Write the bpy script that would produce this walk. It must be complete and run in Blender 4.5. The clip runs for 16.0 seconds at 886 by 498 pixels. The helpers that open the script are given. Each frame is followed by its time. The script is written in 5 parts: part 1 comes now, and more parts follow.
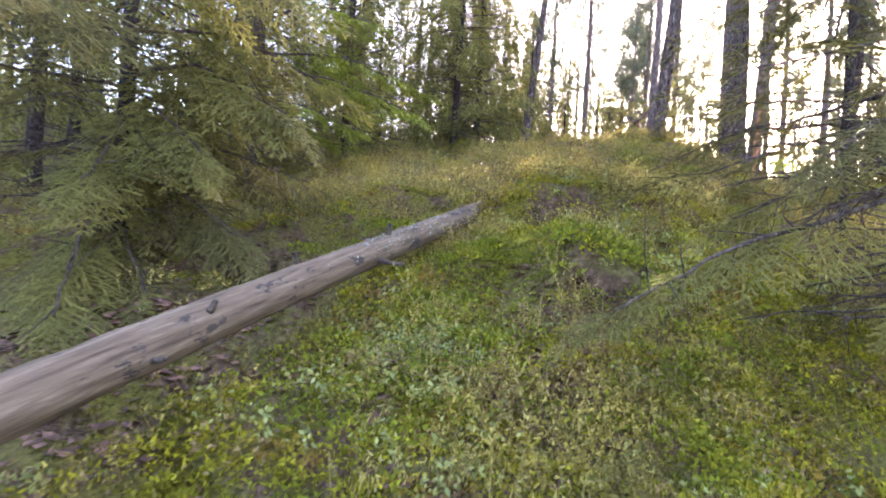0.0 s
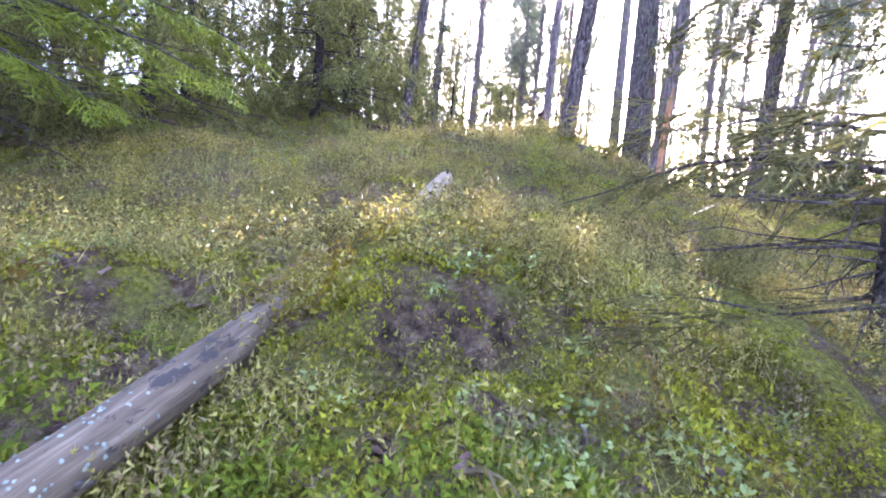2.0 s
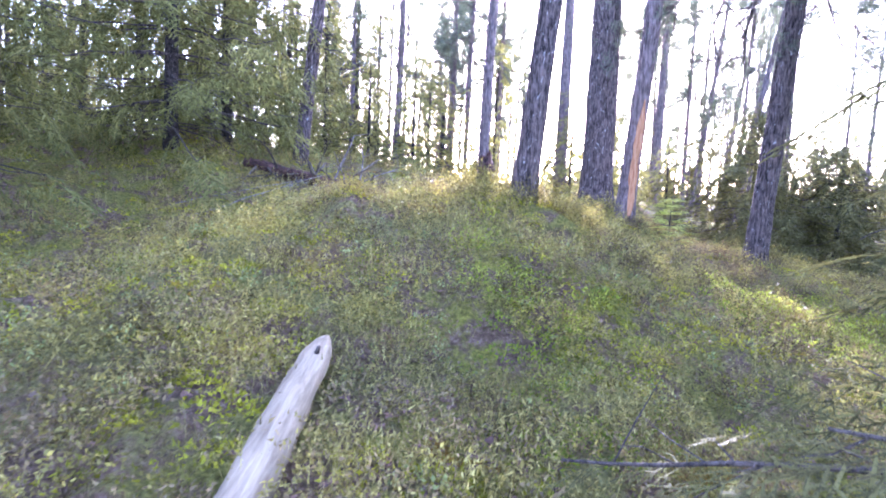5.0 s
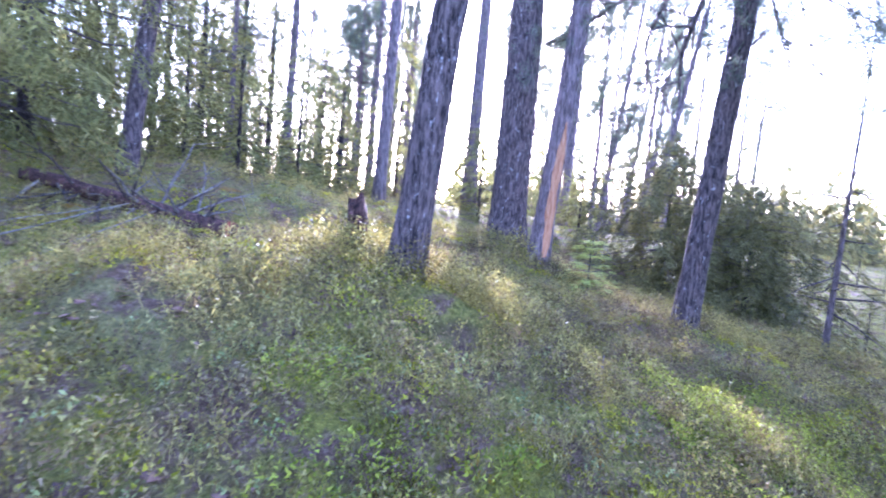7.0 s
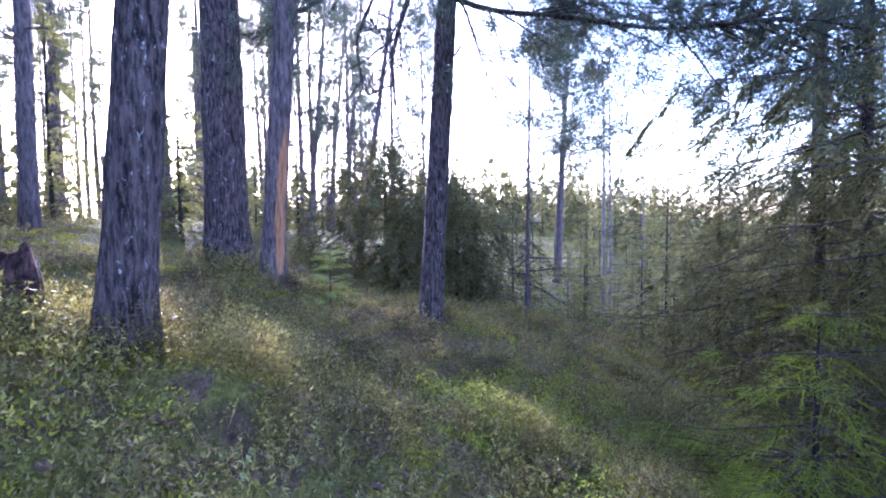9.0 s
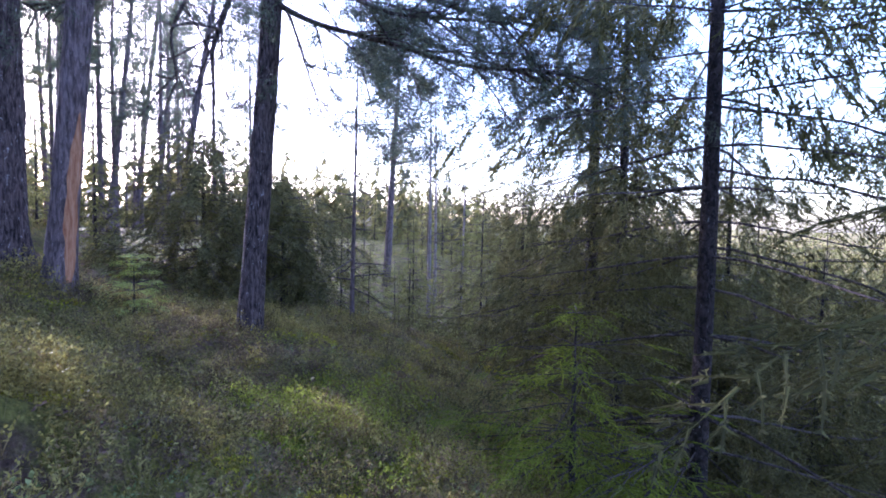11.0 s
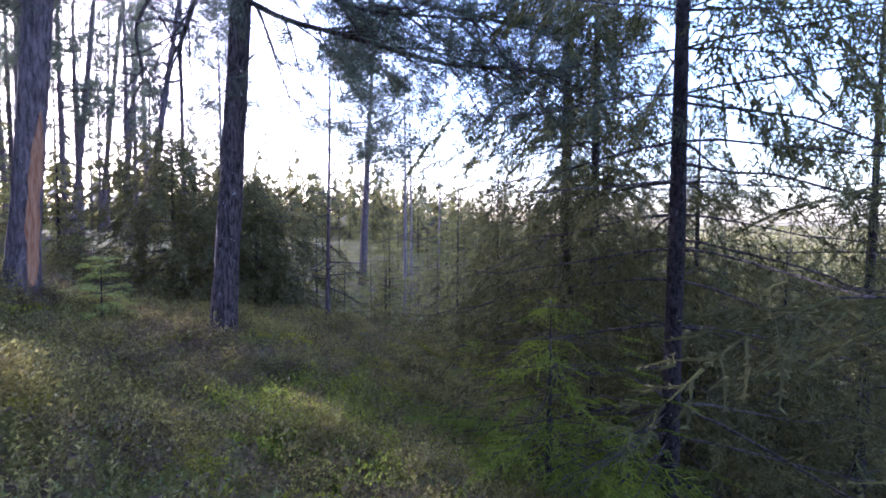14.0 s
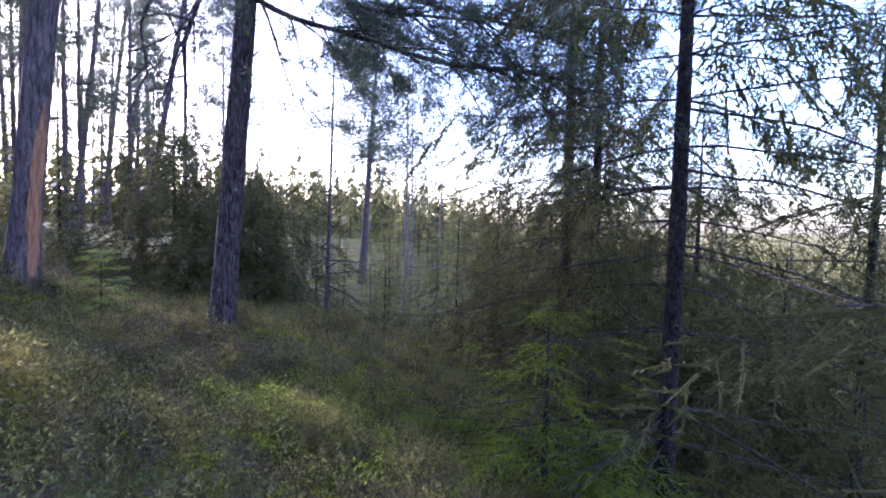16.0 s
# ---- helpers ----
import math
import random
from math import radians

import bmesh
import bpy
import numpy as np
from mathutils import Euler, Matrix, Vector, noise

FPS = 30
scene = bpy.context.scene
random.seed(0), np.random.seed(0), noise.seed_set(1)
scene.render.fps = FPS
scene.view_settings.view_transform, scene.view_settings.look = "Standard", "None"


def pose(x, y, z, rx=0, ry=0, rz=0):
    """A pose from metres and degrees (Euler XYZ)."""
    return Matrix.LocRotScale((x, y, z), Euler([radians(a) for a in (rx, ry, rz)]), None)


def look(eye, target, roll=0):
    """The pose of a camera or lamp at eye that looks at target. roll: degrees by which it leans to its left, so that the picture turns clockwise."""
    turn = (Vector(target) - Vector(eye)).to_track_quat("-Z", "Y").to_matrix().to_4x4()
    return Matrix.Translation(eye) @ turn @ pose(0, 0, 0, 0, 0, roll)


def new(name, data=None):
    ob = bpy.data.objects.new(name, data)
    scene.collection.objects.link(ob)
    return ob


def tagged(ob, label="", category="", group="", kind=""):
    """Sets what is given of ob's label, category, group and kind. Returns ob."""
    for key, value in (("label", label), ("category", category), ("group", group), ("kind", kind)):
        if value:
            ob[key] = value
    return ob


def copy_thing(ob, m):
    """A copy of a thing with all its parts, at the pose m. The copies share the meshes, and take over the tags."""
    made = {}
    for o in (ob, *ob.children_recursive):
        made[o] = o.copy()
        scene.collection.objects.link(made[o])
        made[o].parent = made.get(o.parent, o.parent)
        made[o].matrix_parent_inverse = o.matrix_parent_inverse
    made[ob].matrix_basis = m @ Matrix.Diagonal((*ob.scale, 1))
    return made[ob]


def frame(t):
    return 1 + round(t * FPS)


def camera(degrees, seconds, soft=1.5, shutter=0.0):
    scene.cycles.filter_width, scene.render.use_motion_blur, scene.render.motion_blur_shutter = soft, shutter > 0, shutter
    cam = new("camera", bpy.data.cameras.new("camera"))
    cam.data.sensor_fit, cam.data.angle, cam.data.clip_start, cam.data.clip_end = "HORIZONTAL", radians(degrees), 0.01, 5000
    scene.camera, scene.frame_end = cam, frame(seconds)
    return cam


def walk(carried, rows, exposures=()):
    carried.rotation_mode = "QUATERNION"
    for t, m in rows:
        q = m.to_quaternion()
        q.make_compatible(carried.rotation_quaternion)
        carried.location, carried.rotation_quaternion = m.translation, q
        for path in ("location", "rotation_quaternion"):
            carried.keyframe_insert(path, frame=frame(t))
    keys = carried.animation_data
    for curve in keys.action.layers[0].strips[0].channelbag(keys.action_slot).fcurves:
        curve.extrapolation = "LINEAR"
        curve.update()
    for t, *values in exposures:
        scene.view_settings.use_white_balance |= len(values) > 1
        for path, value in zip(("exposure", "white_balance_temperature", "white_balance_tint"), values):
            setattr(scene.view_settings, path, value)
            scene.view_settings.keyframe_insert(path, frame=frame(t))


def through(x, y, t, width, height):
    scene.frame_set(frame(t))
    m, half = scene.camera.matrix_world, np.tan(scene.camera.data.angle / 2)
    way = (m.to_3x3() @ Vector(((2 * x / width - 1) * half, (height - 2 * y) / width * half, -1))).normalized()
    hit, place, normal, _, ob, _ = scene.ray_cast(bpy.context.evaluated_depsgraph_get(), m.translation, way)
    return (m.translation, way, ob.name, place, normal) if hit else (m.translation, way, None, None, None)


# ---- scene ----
cam = camera(82.1, 16.0, soft=1.8, shutter=0.15)
PATH = [
    (0.0, pose(0.000, 0.000, 1.501, 90.10, -3.40, 0.00)),
    (0.5, pose(-0.048, 0.604, 1.704, 89.29, -6.66, -8.74)),
    (1.0, pose(0.062, 0.934, 1.985, 85.75, -2.85, -18.59)),
    (1.5, pose(0.342, 1.644, 2.125, 89.29, -5.07, -14.95)),
    (2.0, pose(0.458, 2.195, 2.271, 87.23, -5.05, -12.92)),
    (2.5, pose(0.508, 2.610, 2.576, 85.14, -6.25, -18.33)),
    (3.0, pose(0.527, 2.935, 2.747, 86.59, -1.34, -18.42)),
    (3.5, pose(0.578, 3.333, 2.869, 87.99, -3.12, -18.18)),
    (4.7, pose(0.980, 4.170, 3.250, 86.50, -2.90, -19.50)),
    (6.0, pose(1.858, 5.185, 3.707, 84.50, -2.48, -20.79)),
    (6.5, pose(1.862, 5.410, 3.788, 85.66, -3.71, -18.03)),
    (7.0, pose(2.070, 5.657, 3.871, 86.00, -5.18, -29.63)),
    (7.5, pose(2.286, 6.099, 3.844, 86.20, -0.57, -40.97)),
    (8.0, pose(2.321, 6.225, 3.900, 87.79, -1.47, -43.26)),
    (8.5, pose(2.271, 6.294, 3.995, 85.73, -1.26, -51.35)),
    (9.0, pose(2.169, 6.244, 4.019, 86.84, 0.78, -62.25)),
    (9.5, pose(2.079, 6.167, 4.051, 86.89, 0.29, -67.77)),
    (10.0, pose(1.982, 6.057, 4.092, 87.05, -1.48, -77.18)),
    (11.2, pose(1.968, 6.051, 4.078, 87.20, -1.00, -80.90)),
    (12.5, pose(1.958, 6.047, 4.064, 87.33, -0.38, -82.86)),
    (13.0, pose(1.959, 6.047, 4.064, 87.42, -0.19, -82.83)),
    (13.5, pose(1.957, 6.047, 4.066, 87.61, -0.68, -83.00)),
    (14.0, pose(1.954, 6.045, 4.068, 87.03, -0.32, -83.49)),
    (14.5, pose(1.952, 6.044, 4.068, 86.96, -0.18, -83.18)),
    (15.0, pose(1.948, 6.041, 4.067, 86.79, -0.11, -83.87)),
    (15.5, pose(1.952, 6.042, 4.067, 87.05, -0.77, -83.29)),
    (16.0, pose(1.952, 6.041, 4.066, 87.11, -1.53, -83.38)),
]
walk(cam, PATH, exposures=[(0.0, 4.15, 6700, 29), (1.5, 4.4, 5900, 33), (3.5, 4.75, 5450, 36), (6.0, 4.7, 5100, 38), (7.0, 4.55, 4850, 39), (8.0, 4.1, 4800, 39), (8.5, 3.75, 4800, 38), (9.0, 3.6, 4850, 37), (10.0, 3.3, 4950, 35), (12.5, 2.95, 5000, 36), (16.0, 2.95, 5050, 36)])

# ---- daylight ----
SUN_BEARING, SUN_HEIGHT = 32.0, 17.5
world = bpy.data.worlds.new("sky")
scene.world = world
world.use_nodes = True
sky = world.node_tree.nodes.new("ShaderNodeTexSky")
sky.sky_type, sky.sun_disc = "NISHITA", False
sky.sun_elevation, sky.sun_rotation = radians(SUN_HEIGHT), radians(SUN_BEARING)
sky.air_density, sky.dust_density, sky.ozone_density = 1.0, 1.9, 1.0
world.node_tree.links.new(sky.outputs[0], world.node_tree.nodes["Background"].inputs[0])
world.node_tree.nodes["Background"].inputs[1].default_value = 0.14
sun_data = bpy.data.lights.new("sun", "SUN")
sun_data.energy, sun_data.angle, sun_data.color = 2.1, radians(0.6), (1.0, 0.95, 0.86)
sun = new("sun", sun_data)
_b, _h = radians(SUN_BEARING), radians(SUN_HEIGHT)
TO_SUN = Vector((math.sin(_b) * math.cos(_h), math.cos(_b) * math.cos(_h), math.sin(_h)))
sun.matrix_world = look(TO_SUN * 60, (0, 0, 0))


# ---- materials ----
class Mat:
    """A small node builder."""

    def __init__(self, name):
        self.m = bpy.data.materials.new(name)
        self.m.use_nodes = True
        self.t = self.m.node_tree
        self.t.nodes.clear()
        self.out = self.t.nodes.new("ShaderNodeOutputMaterial")
        self.co = self.t.nodes.new("ShaderNodeTexCoord").outputs["Object"]

    def node(self, kind, **inputs):
        n = self.t.nodes.new(kind)
        for key, value in inputs.items():
            sock = n.inputs[key.replace("_", " ")]
            if isinstance(value, bpy.types.NodeSocket):
                self.t.links.new(value, sock)
            else:
                sock.default_value = value
        return n

    def noise(self, scale, detail=4.0, rough=0.6, stretch=(1, 1, 1), distort=0.0):
        mp = self.node("ShaderNodeMapping", Vector=self.co, Scale=stretch)
        return self.node("ShaderNodeTexNoise", Vector=mp.outputs[0], Scale=scale, Detail=detail, Roughness=rough, Distortion=distort).outputs[0]

    def ramp(self, fac, stops):
        r = self.t.nodes.new("ShaderNodeValToRGB")
        self.t.links.new(fac, r.inputs[0])
        while len(r.color_ramp.elements) < len(stops):
            r.color_ramp.elements.new(0.5)
        for e, (p, c) in zip(r.color_ramp.elements, stops):
            e.position = p
            e.color = (*c, 1) if len(c) == 3 else c
        return r.outputs[0]

    def step(self, fac, a, b):
        return self.node("ShaderNodeMapRange", Value=fac, From_Min=a, From_Max=b).outputs[0]

    def mix(self, fac, a, b, how="MIX"):
        n = self.t.nodes.new("ShaderNodeMix")
        n.data_type, n.blend_type = "RGBA", how
        for i, value in ((0, fac), (6, a), (7, b)):
            if isinstance(value, bpy.types.NodeSocket):
                self.t.links.new(value, n.inputs[i])
            elif i == 0:
                n.inputs[0].default_value = value
            else:
                n.inputs[i].default_value = (*value, 1)
        return n.outputs[2]

    def bump(self, height, strength, distance):
        return self.node("ShaderNodeBump", Height=height, Strength=strength, Distance=distance).outputs[0]

    def island(self):
        return self.t.nodes.new("ShaderNodeNewGeometry").outputs["Random Per Island"]

    def done(self, color, rough=0.85, normal=None, through=0.0, spec=0.25):
        p = self.node("ShaderNodeBsdfPrincipled", Base_Color=color if isinstance(color, bpy.types.NodeSocket) else (*color, 1), Roughness=rough)
        p.inputs["Specular IOR Level"].default_value = spec
        if normal:
            self.t.links.new(normal, p.inputs["Normal"])
        last = p.outputs[0]
        if through:
            tr = self.t.nodes.new("ShaderNodeBsdfTranslucent")
            if isinstance(color, bpy.types.NodeSocket):
                self.t.links.new(color, tr.inputs[0])
            else:
                tr.inputs[0].default_value = (*color, 1)
            mx = self.node("ShaderNodeMixShader", Fac=through)
            self.t.links.new(last, mx.inputs[1])
            self.t.links.new(tr.outputs[0], mx.inputs[2])
            last = mx.outputs[0]
        self.t.links.new(last, self.out.inputs[0])
        return self.m


def forest_floor():
    k = Mat("forest_floor")
    big, mid, fine = k.noise(0.55, 3), k.noise(3.2, 5, 0.65), k.noise(38, 4, 0.7)
    moss = k.ramp(fine, [(0.28, (0.060, 0.055, 0.013)), (0.5, (0.180, 0.165, 0.030)), (0.72, (0.34, 0.31, 0.055))])
    litter = k.ramp(k.noise(26, 5, 0.75), [(0.3, (0.040, 0.024, 0.018)), (0.52, (0.160, 0.100, 0.068)), (0.75, (0.33, 0.24, 0.19))])
    grassy = k.ramp(fine, [(0.3, (0.070, 0.062, 0.022)), (0.6, (0.22, 0.19, 0.07)), (0.8, (0.36, 0.30, 0.16))])
    col = k.mix(k.step(big, 0.42, 0.58), moss, grassy)
    col = k.mix(k.step(mid, 0.48, 0.58), col, litter)
    col = k.mix(k.step(k.noise(1.7, 4, 0.6, distort=0.6), 0.64, 0.70), col, (0.22, 0.13, 0.022))
    slope = k.t.nodes.new("ShaderNodeSeparateXYZ")
    k.t.links.new(k.t.nodes.new("ShaderNodeNewGeometry").outputs["Normal"], slope.inputs[0])
    earth = k.ramp(k.noise(15, 6, 0.75), [(0.36, (0.030, 0.019, 0.014)), (0.52, (0.12, 0.074, 0.052)), (0.68, (0.28, 0.18, 0.13))])
    col = k.mix(k.step(slope.outputs[2], 0.52, 0.34), col, earth)
    h = k.node("ShaderNodeMath", Value=0.0)
    h.operation = "ADD"
    k.t.links.new(fine, h.inputs[0])
    k.t.links.new(k.noise(120, 2), h.inputs[1])
    return k.done(col, 0.95, k.bump(h.outputs[0], 1.0, 0.05), spec=0.1)


def bark(name, low, high, pale, patch=0.58, stretch=0.22, flake=None, grain=30, spot=46):
    k = Mat(name)
    plates = k.noise(grain, 5, 0.7, (1, 1, stretch), 0.4)
    col = k.ramp(plates, [(0.38, low), (0.5, tuple((a + b) / 2 for a, b in zip(low, high))), (0.60, high)])
    if flake:
        col = k.mix(k.step(k.noise(7, 4, 0.6, (1, 1, 0.5)), 0.52, 0.66), col, flake)
    col = k.mix(k.step(k.noise(spot, 4, 0.75, (1, 1, 0.4), 0.8), patch, patch + 0.08), col, pale)
    return k.done(col, 0.92, k.bump(plates, 1.0, 0.035), spec=0.15)


def leafy(name, dark, light, through, rough=0.6, spec=0.3, odd=None, more=0.56, clump=0):
    k = Mat(name)
    col = k.ramp(k.island(), [(0.0, dark), (0.55, tuple((a + b) / 2 for a, b in zip(dark, light))), (1.0, light)])
    col = k.mix(k.step(k.noise(1.4, 3), 0.4, 0.65), col, k.mix(1.0, col, (0.72, 0.78, 0.8), "MULTIPLY"))
    col = k.mix(1.0, col, k.ramp(k.noise(clump, 3, 0.6), [(0.36, (0.42, 0.40, 0.40)), (0.5, (0.90, 0.88, 0.86)), (0.64, (1.12, 1.06, 0.85))]), "MULTIPLY") if clump else col
    if odd:
        col = k.mix(k.step(k.noise(2.1, 5, 0.75), more, more + 0.08), col, odd)
    return k.done(col, rough, through=through, spec=spec)


def wood(name, a, b, c, along=0.12, dark=0.60, white=0.69):
    k = Mat(name)
    grain = k.noise(42, 5, 0.65, (1, 1, along), 0.3)
    col = k.ramp(grain, [(0.3, a), (0.55, b), (0.75, c)])
    spots = k.noise(9, 5, 0.75, (1, 1, 0.55))
    col = k.mix(k.step(spots, dark, dark + 0.04), col, (0.045, 0.036, 0.032))
    col = k.mix(k.step(k.noise(30, 4, 0.7), white, white + 0.04), col, (0.36, 0.36, 0.31))
    return k.done(col, 0.85, k.bump(grain, 0.8, 0.008), spec=0.2)


M_GROUND = forest_floor()
M_PINE = bark("pine_bark", (0.014, 0.010, 0.010), (0.135, 0.098, 0.090), (0.46, 0.43, 0.41), 0.615, 0.22, grain=44, spot=30)
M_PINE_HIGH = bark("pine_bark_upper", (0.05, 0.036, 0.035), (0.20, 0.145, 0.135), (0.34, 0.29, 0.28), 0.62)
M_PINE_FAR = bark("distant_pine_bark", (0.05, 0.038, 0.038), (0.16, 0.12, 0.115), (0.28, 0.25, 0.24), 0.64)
M_SPRUCE = bark("spruce_bark", (0.012, 0.009, 0.009), (0.062, 0.047, 0.043), (0.36, 0.35, 0.33), 0.63, 0.6)
M_DEAD = bark("dead_bark", (0.10, 0.08, 0.07), (0.24, 0.20, 0.175), (0.34, 0.31, 0.28), 0.6, 0.15)
M_TWIG = bark("dead_twig_bark", (0.028, 0.021, 0.019), (0.115, 0.088, 0.075), (0.34, 0.32, 0.29), 0.64, 0.4)
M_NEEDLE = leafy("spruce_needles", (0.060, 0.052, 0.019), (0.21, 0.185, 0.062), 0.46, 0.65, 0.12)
# lit copy of the spruce needles: sunlight put into the colour
M_NEEDLE_LIT = leafy("sunlit_spruce_needles", (0.11, 0.13, 0.016), (0.32, 0.35, 0.035), 0.45, 0.65, 0.12)
# light green of young spruces; on grown ones it paints backlight and haze
M_NEEDLE_YOUNG_BACKLIT = leafy("young_and_backlit_needles", (0.092, 0.086, 0.024), (0.285, 0.258, 0.078), 0.55, 0.65, 0.12)
M_PINE_NEEDLE = leafy("pine_needles", (0.060, 0.068, 0.040), (0.15, 0.16, 0.09), 0.4, 0.5)
M_BERRY = leafy("bilberry_leaves", (0.125, 0.098, 0.026), (0.43, 0.355, 0.098), 0.35, 0.6, 0.12, (0.19, 0.125, 0.060), 0.54, clump=2.6)
M_SPRIG = leafy("bilberry_sprigs", (0.16, 0.122, 0.036), (0.50, 0.41, 0.13), 0.42, 0.6, 0.15)
M_COWBERRY = leafy("cowberry_leaves", (0.14, 0.155, 0.045), (0.37, 0.38, 0.13), 0.25, 0.5, 0.2)
M_GRASS = leafy("forest_grass", (0.14, 0.122, 0.035), (0.43, 0.36, 0.14), 0.4, 0.5, 0.3, (0.28, 0.20, 0.10), clump=2.6)
M_MOSS = leafy("moss_sprigs", (0.16, 0.155, 0.014), (0.52, 0.49, 0.045), 0.35, 0.8, 0.1, (0.26, 0.16, 0.03), clump=2.6)
# bilberry leaves with the sun's brightness painted into their colour
M_BERRY_LIT = leafy("sunlit_bilberry_leaves", (0.17, 0.18, 0.020), (0.46, 0.46, 0.055), 0.45, 0.6, 0.12)
# needle colour raised to paint sunshine on the shaded sapling
M_SAPLING_LIT = leafy("sunlit_sapling_needles", (0.20, 0.23, 0.045), (0.46, 0.50, 0.11), 0.5, 0.6, 0.15)
M_MOSS_DEEP = leafy("deep_moss", (0.15, 0.145, 0.016), (0.45, 0.42, 0.042), 0.35, 0.85, 0.08, (0.23, 0.145, 0.040), 0.54, clump=2.0)
M_MOSS_GOLD = leafy("golden_moss", (0.20, 0.125, 0.012), (0.46, 0.31, 0.035), 0.35, 0.8, 0.1)
M_HEATHER = leafy("heather_sprigs", (0.10, 0.070, 0.036), (0.33, 0.235, 0.12), 0.2, 0.8, 0.1, clump=2.6)
M_LITTER = leafy("fallen_leaves", (0.060, 0.030, 0.022), (0.25, 0.135, 0.095), 0.15, 0.7, 0.3)
M_LOG = wood("weathered_log_wood", (0.055, 0.038, 0.025), (0.135, 0.097, 0.066), (0.22, 0.170, 0.122), 0.08, 0.565, 0.79)
M_PALE = wood("pale_log_wood", (0.14, 0.098, 0.060), (0.25, 0.185, 0.120), (0.34, 0.265, 0.18), dark=0.74, white=0.82)
M_SCAR = wood("bare_orange_wood", (0.20, 0.070, 0.03), (0.36, 0.175, 0.090), (0.46, 0.28, 0.17), dark=0.76, white=0.8)
M_ROT = bark("rotten_red_wood", (0.05, 0.014, 0.01), (0.26, 0.075, 0.045), (0.34, 0.16, 0.10), 0.6, 0.5)
M_ROT_DARK = bark("dark_rotten_bark", (0.018, 0.010, 0.009), (0.10, 0.052, 0.042), (0.20, 0.13, 0.11), 0.64, 0.5)
M_LICHEN = leafy("lichen_flakes", (0.17, 0.18, 0.15), (0.33, 0.34, 0.29), 0.1, 0.9, 0.1)


# ---- shape helpers ----
def hashed(i, j, seed):
    v = np.sin(i * 127.1 + j * 311.7 + seed * 74.7) * 43758.5453
    return v - np.floor(v)


def bumps(x, y, size, seed):
    """Smooth value noise, -1 to 1."""
    x, y = x / size, y / size
    i, j = np.floor(x), np.floor(y)
    u, v = x - i, y - j
    u, v = u * u * (3 - 2 * u), v * v * (3 - 2 * v)
    a, b = hashed(i, j, seed), hashed(i + 1, j, seed)
    c, d = hashed(i, j + 1, seed), hashed(i + 1, j + 1, seed)
    return 2 * (a + (b - a) * u + (c - a) * v + (a - b - c + d) * u * v) - 1


MOUNDS = [(0, 2, -0.35, 2.2), (0, 5, 0.35, 2.2), (3, 4, 0.15, 2.2), (0, 8, 0.19, 2.2), (3, 7, -0.20, 2.2), (3, 10, 0.07, 2.2), (6, 8, -0.09, 2.2), (7, 11, -0.67, 2.2), (9, 8, 0.44, 2.2), (2, 13, 0.04, 2.2), (6, 5, 0.24, 2.2), (-2, 8, -1.28, 2.2), (11, 12, -0.37, 2.2), (14, 9, -0.19, 2.2), (3.4, 8.6, 0.41, 1.1), (1.3, 8.3, 0.23, 1.1), (-1.3, 7.9, 0.56, 1.1), (2.5, 10.5, -0.37, 1.1), (0, 9.6, -0.35, 1.1), (6.6, 11.2, 0.51, 1.1), (1.6, 4.05, 0.18, 1.1), (2.31, 6.9, -0.13, 1.1), (10.5, 5, 0.54, 1.1), (-1.4, 1.2, 0.13, 1.1), (10.3, 14.6, 0.62, 2.4), (6.9, 8.9, 0.16, 1.1), (9.4, 8.6, 0.22, 1.4), (3.4, 8.7, 0.10, 1.0)]
PITS = [(0.76, 3.90, 0.24, 0.11), (1.08, 3.88, 0.24, 0.10), (1.40, 3.92, 0.07, 0.08), (0.80, 2.66, 0.13, 0.11), (0.98, 2.70, 0.10, 0.10), (2.30, 6.85, 0.12, 0.16), (0.45, 3.05, 0.10, 0.25), (1.16, 2.70, 0.12, 0.09),
        (3.38, 7.88, 0.09, 0.10), (3.60, 7.88, 0.08, 0.09), (1.62, 4.05, -0.20, 0.24), (0.95, 4.75, -0.10, 0.35), (2.75, 6.95, 0.10, 0.18), (0.92, 3.10, -0.17, 0.26), (0.92, 4.45, -0.12, 0.22)]


# trodden and bare spots along the walk
BARE = [(3.40, 7.88, 1, 0.10), (3.58, 7.86, 1, 0.10), (0.42, 3.0, 1, 0.26), (0.5, 2.3, 1, 0.16), (0.55, 3.55, 1, 0.14), (1.25, 2.9, 1, 0.12), (0.15, 4.75, 1, 0.10), (1.75, 6.7, 1, 0.10), (4.4, 8.3, 1, 0.22), (5.2, 9.0, 1, 0.25), (2.6, 7.4, 1, 0.16), (1.05, 5.82, 1, 0.10), (1.18, 6.10, 1, 0.10), (1.31, 6.36, 1, 0.10), (1.44, 6.62, 1, 0.09), (1.54, 6.84, 1, 0.08), (0.96, 5.62, 1, 0.08)]
# cut edges of the mossy hummocks: from x to x, the front's y, height, length of the back
BANKS = [(0.62, 1.28, 4.00, 0.25, 0.7), (0.66, 1.16, 2.84, 0.15, 0.45), (-0.75, -0.25, 4.35, 0.16, 0.5), (3.25, 3.75, 7.95, 0.14, 0.5), (2.1, 2.7, 6.82, 0.08, 0.6)]


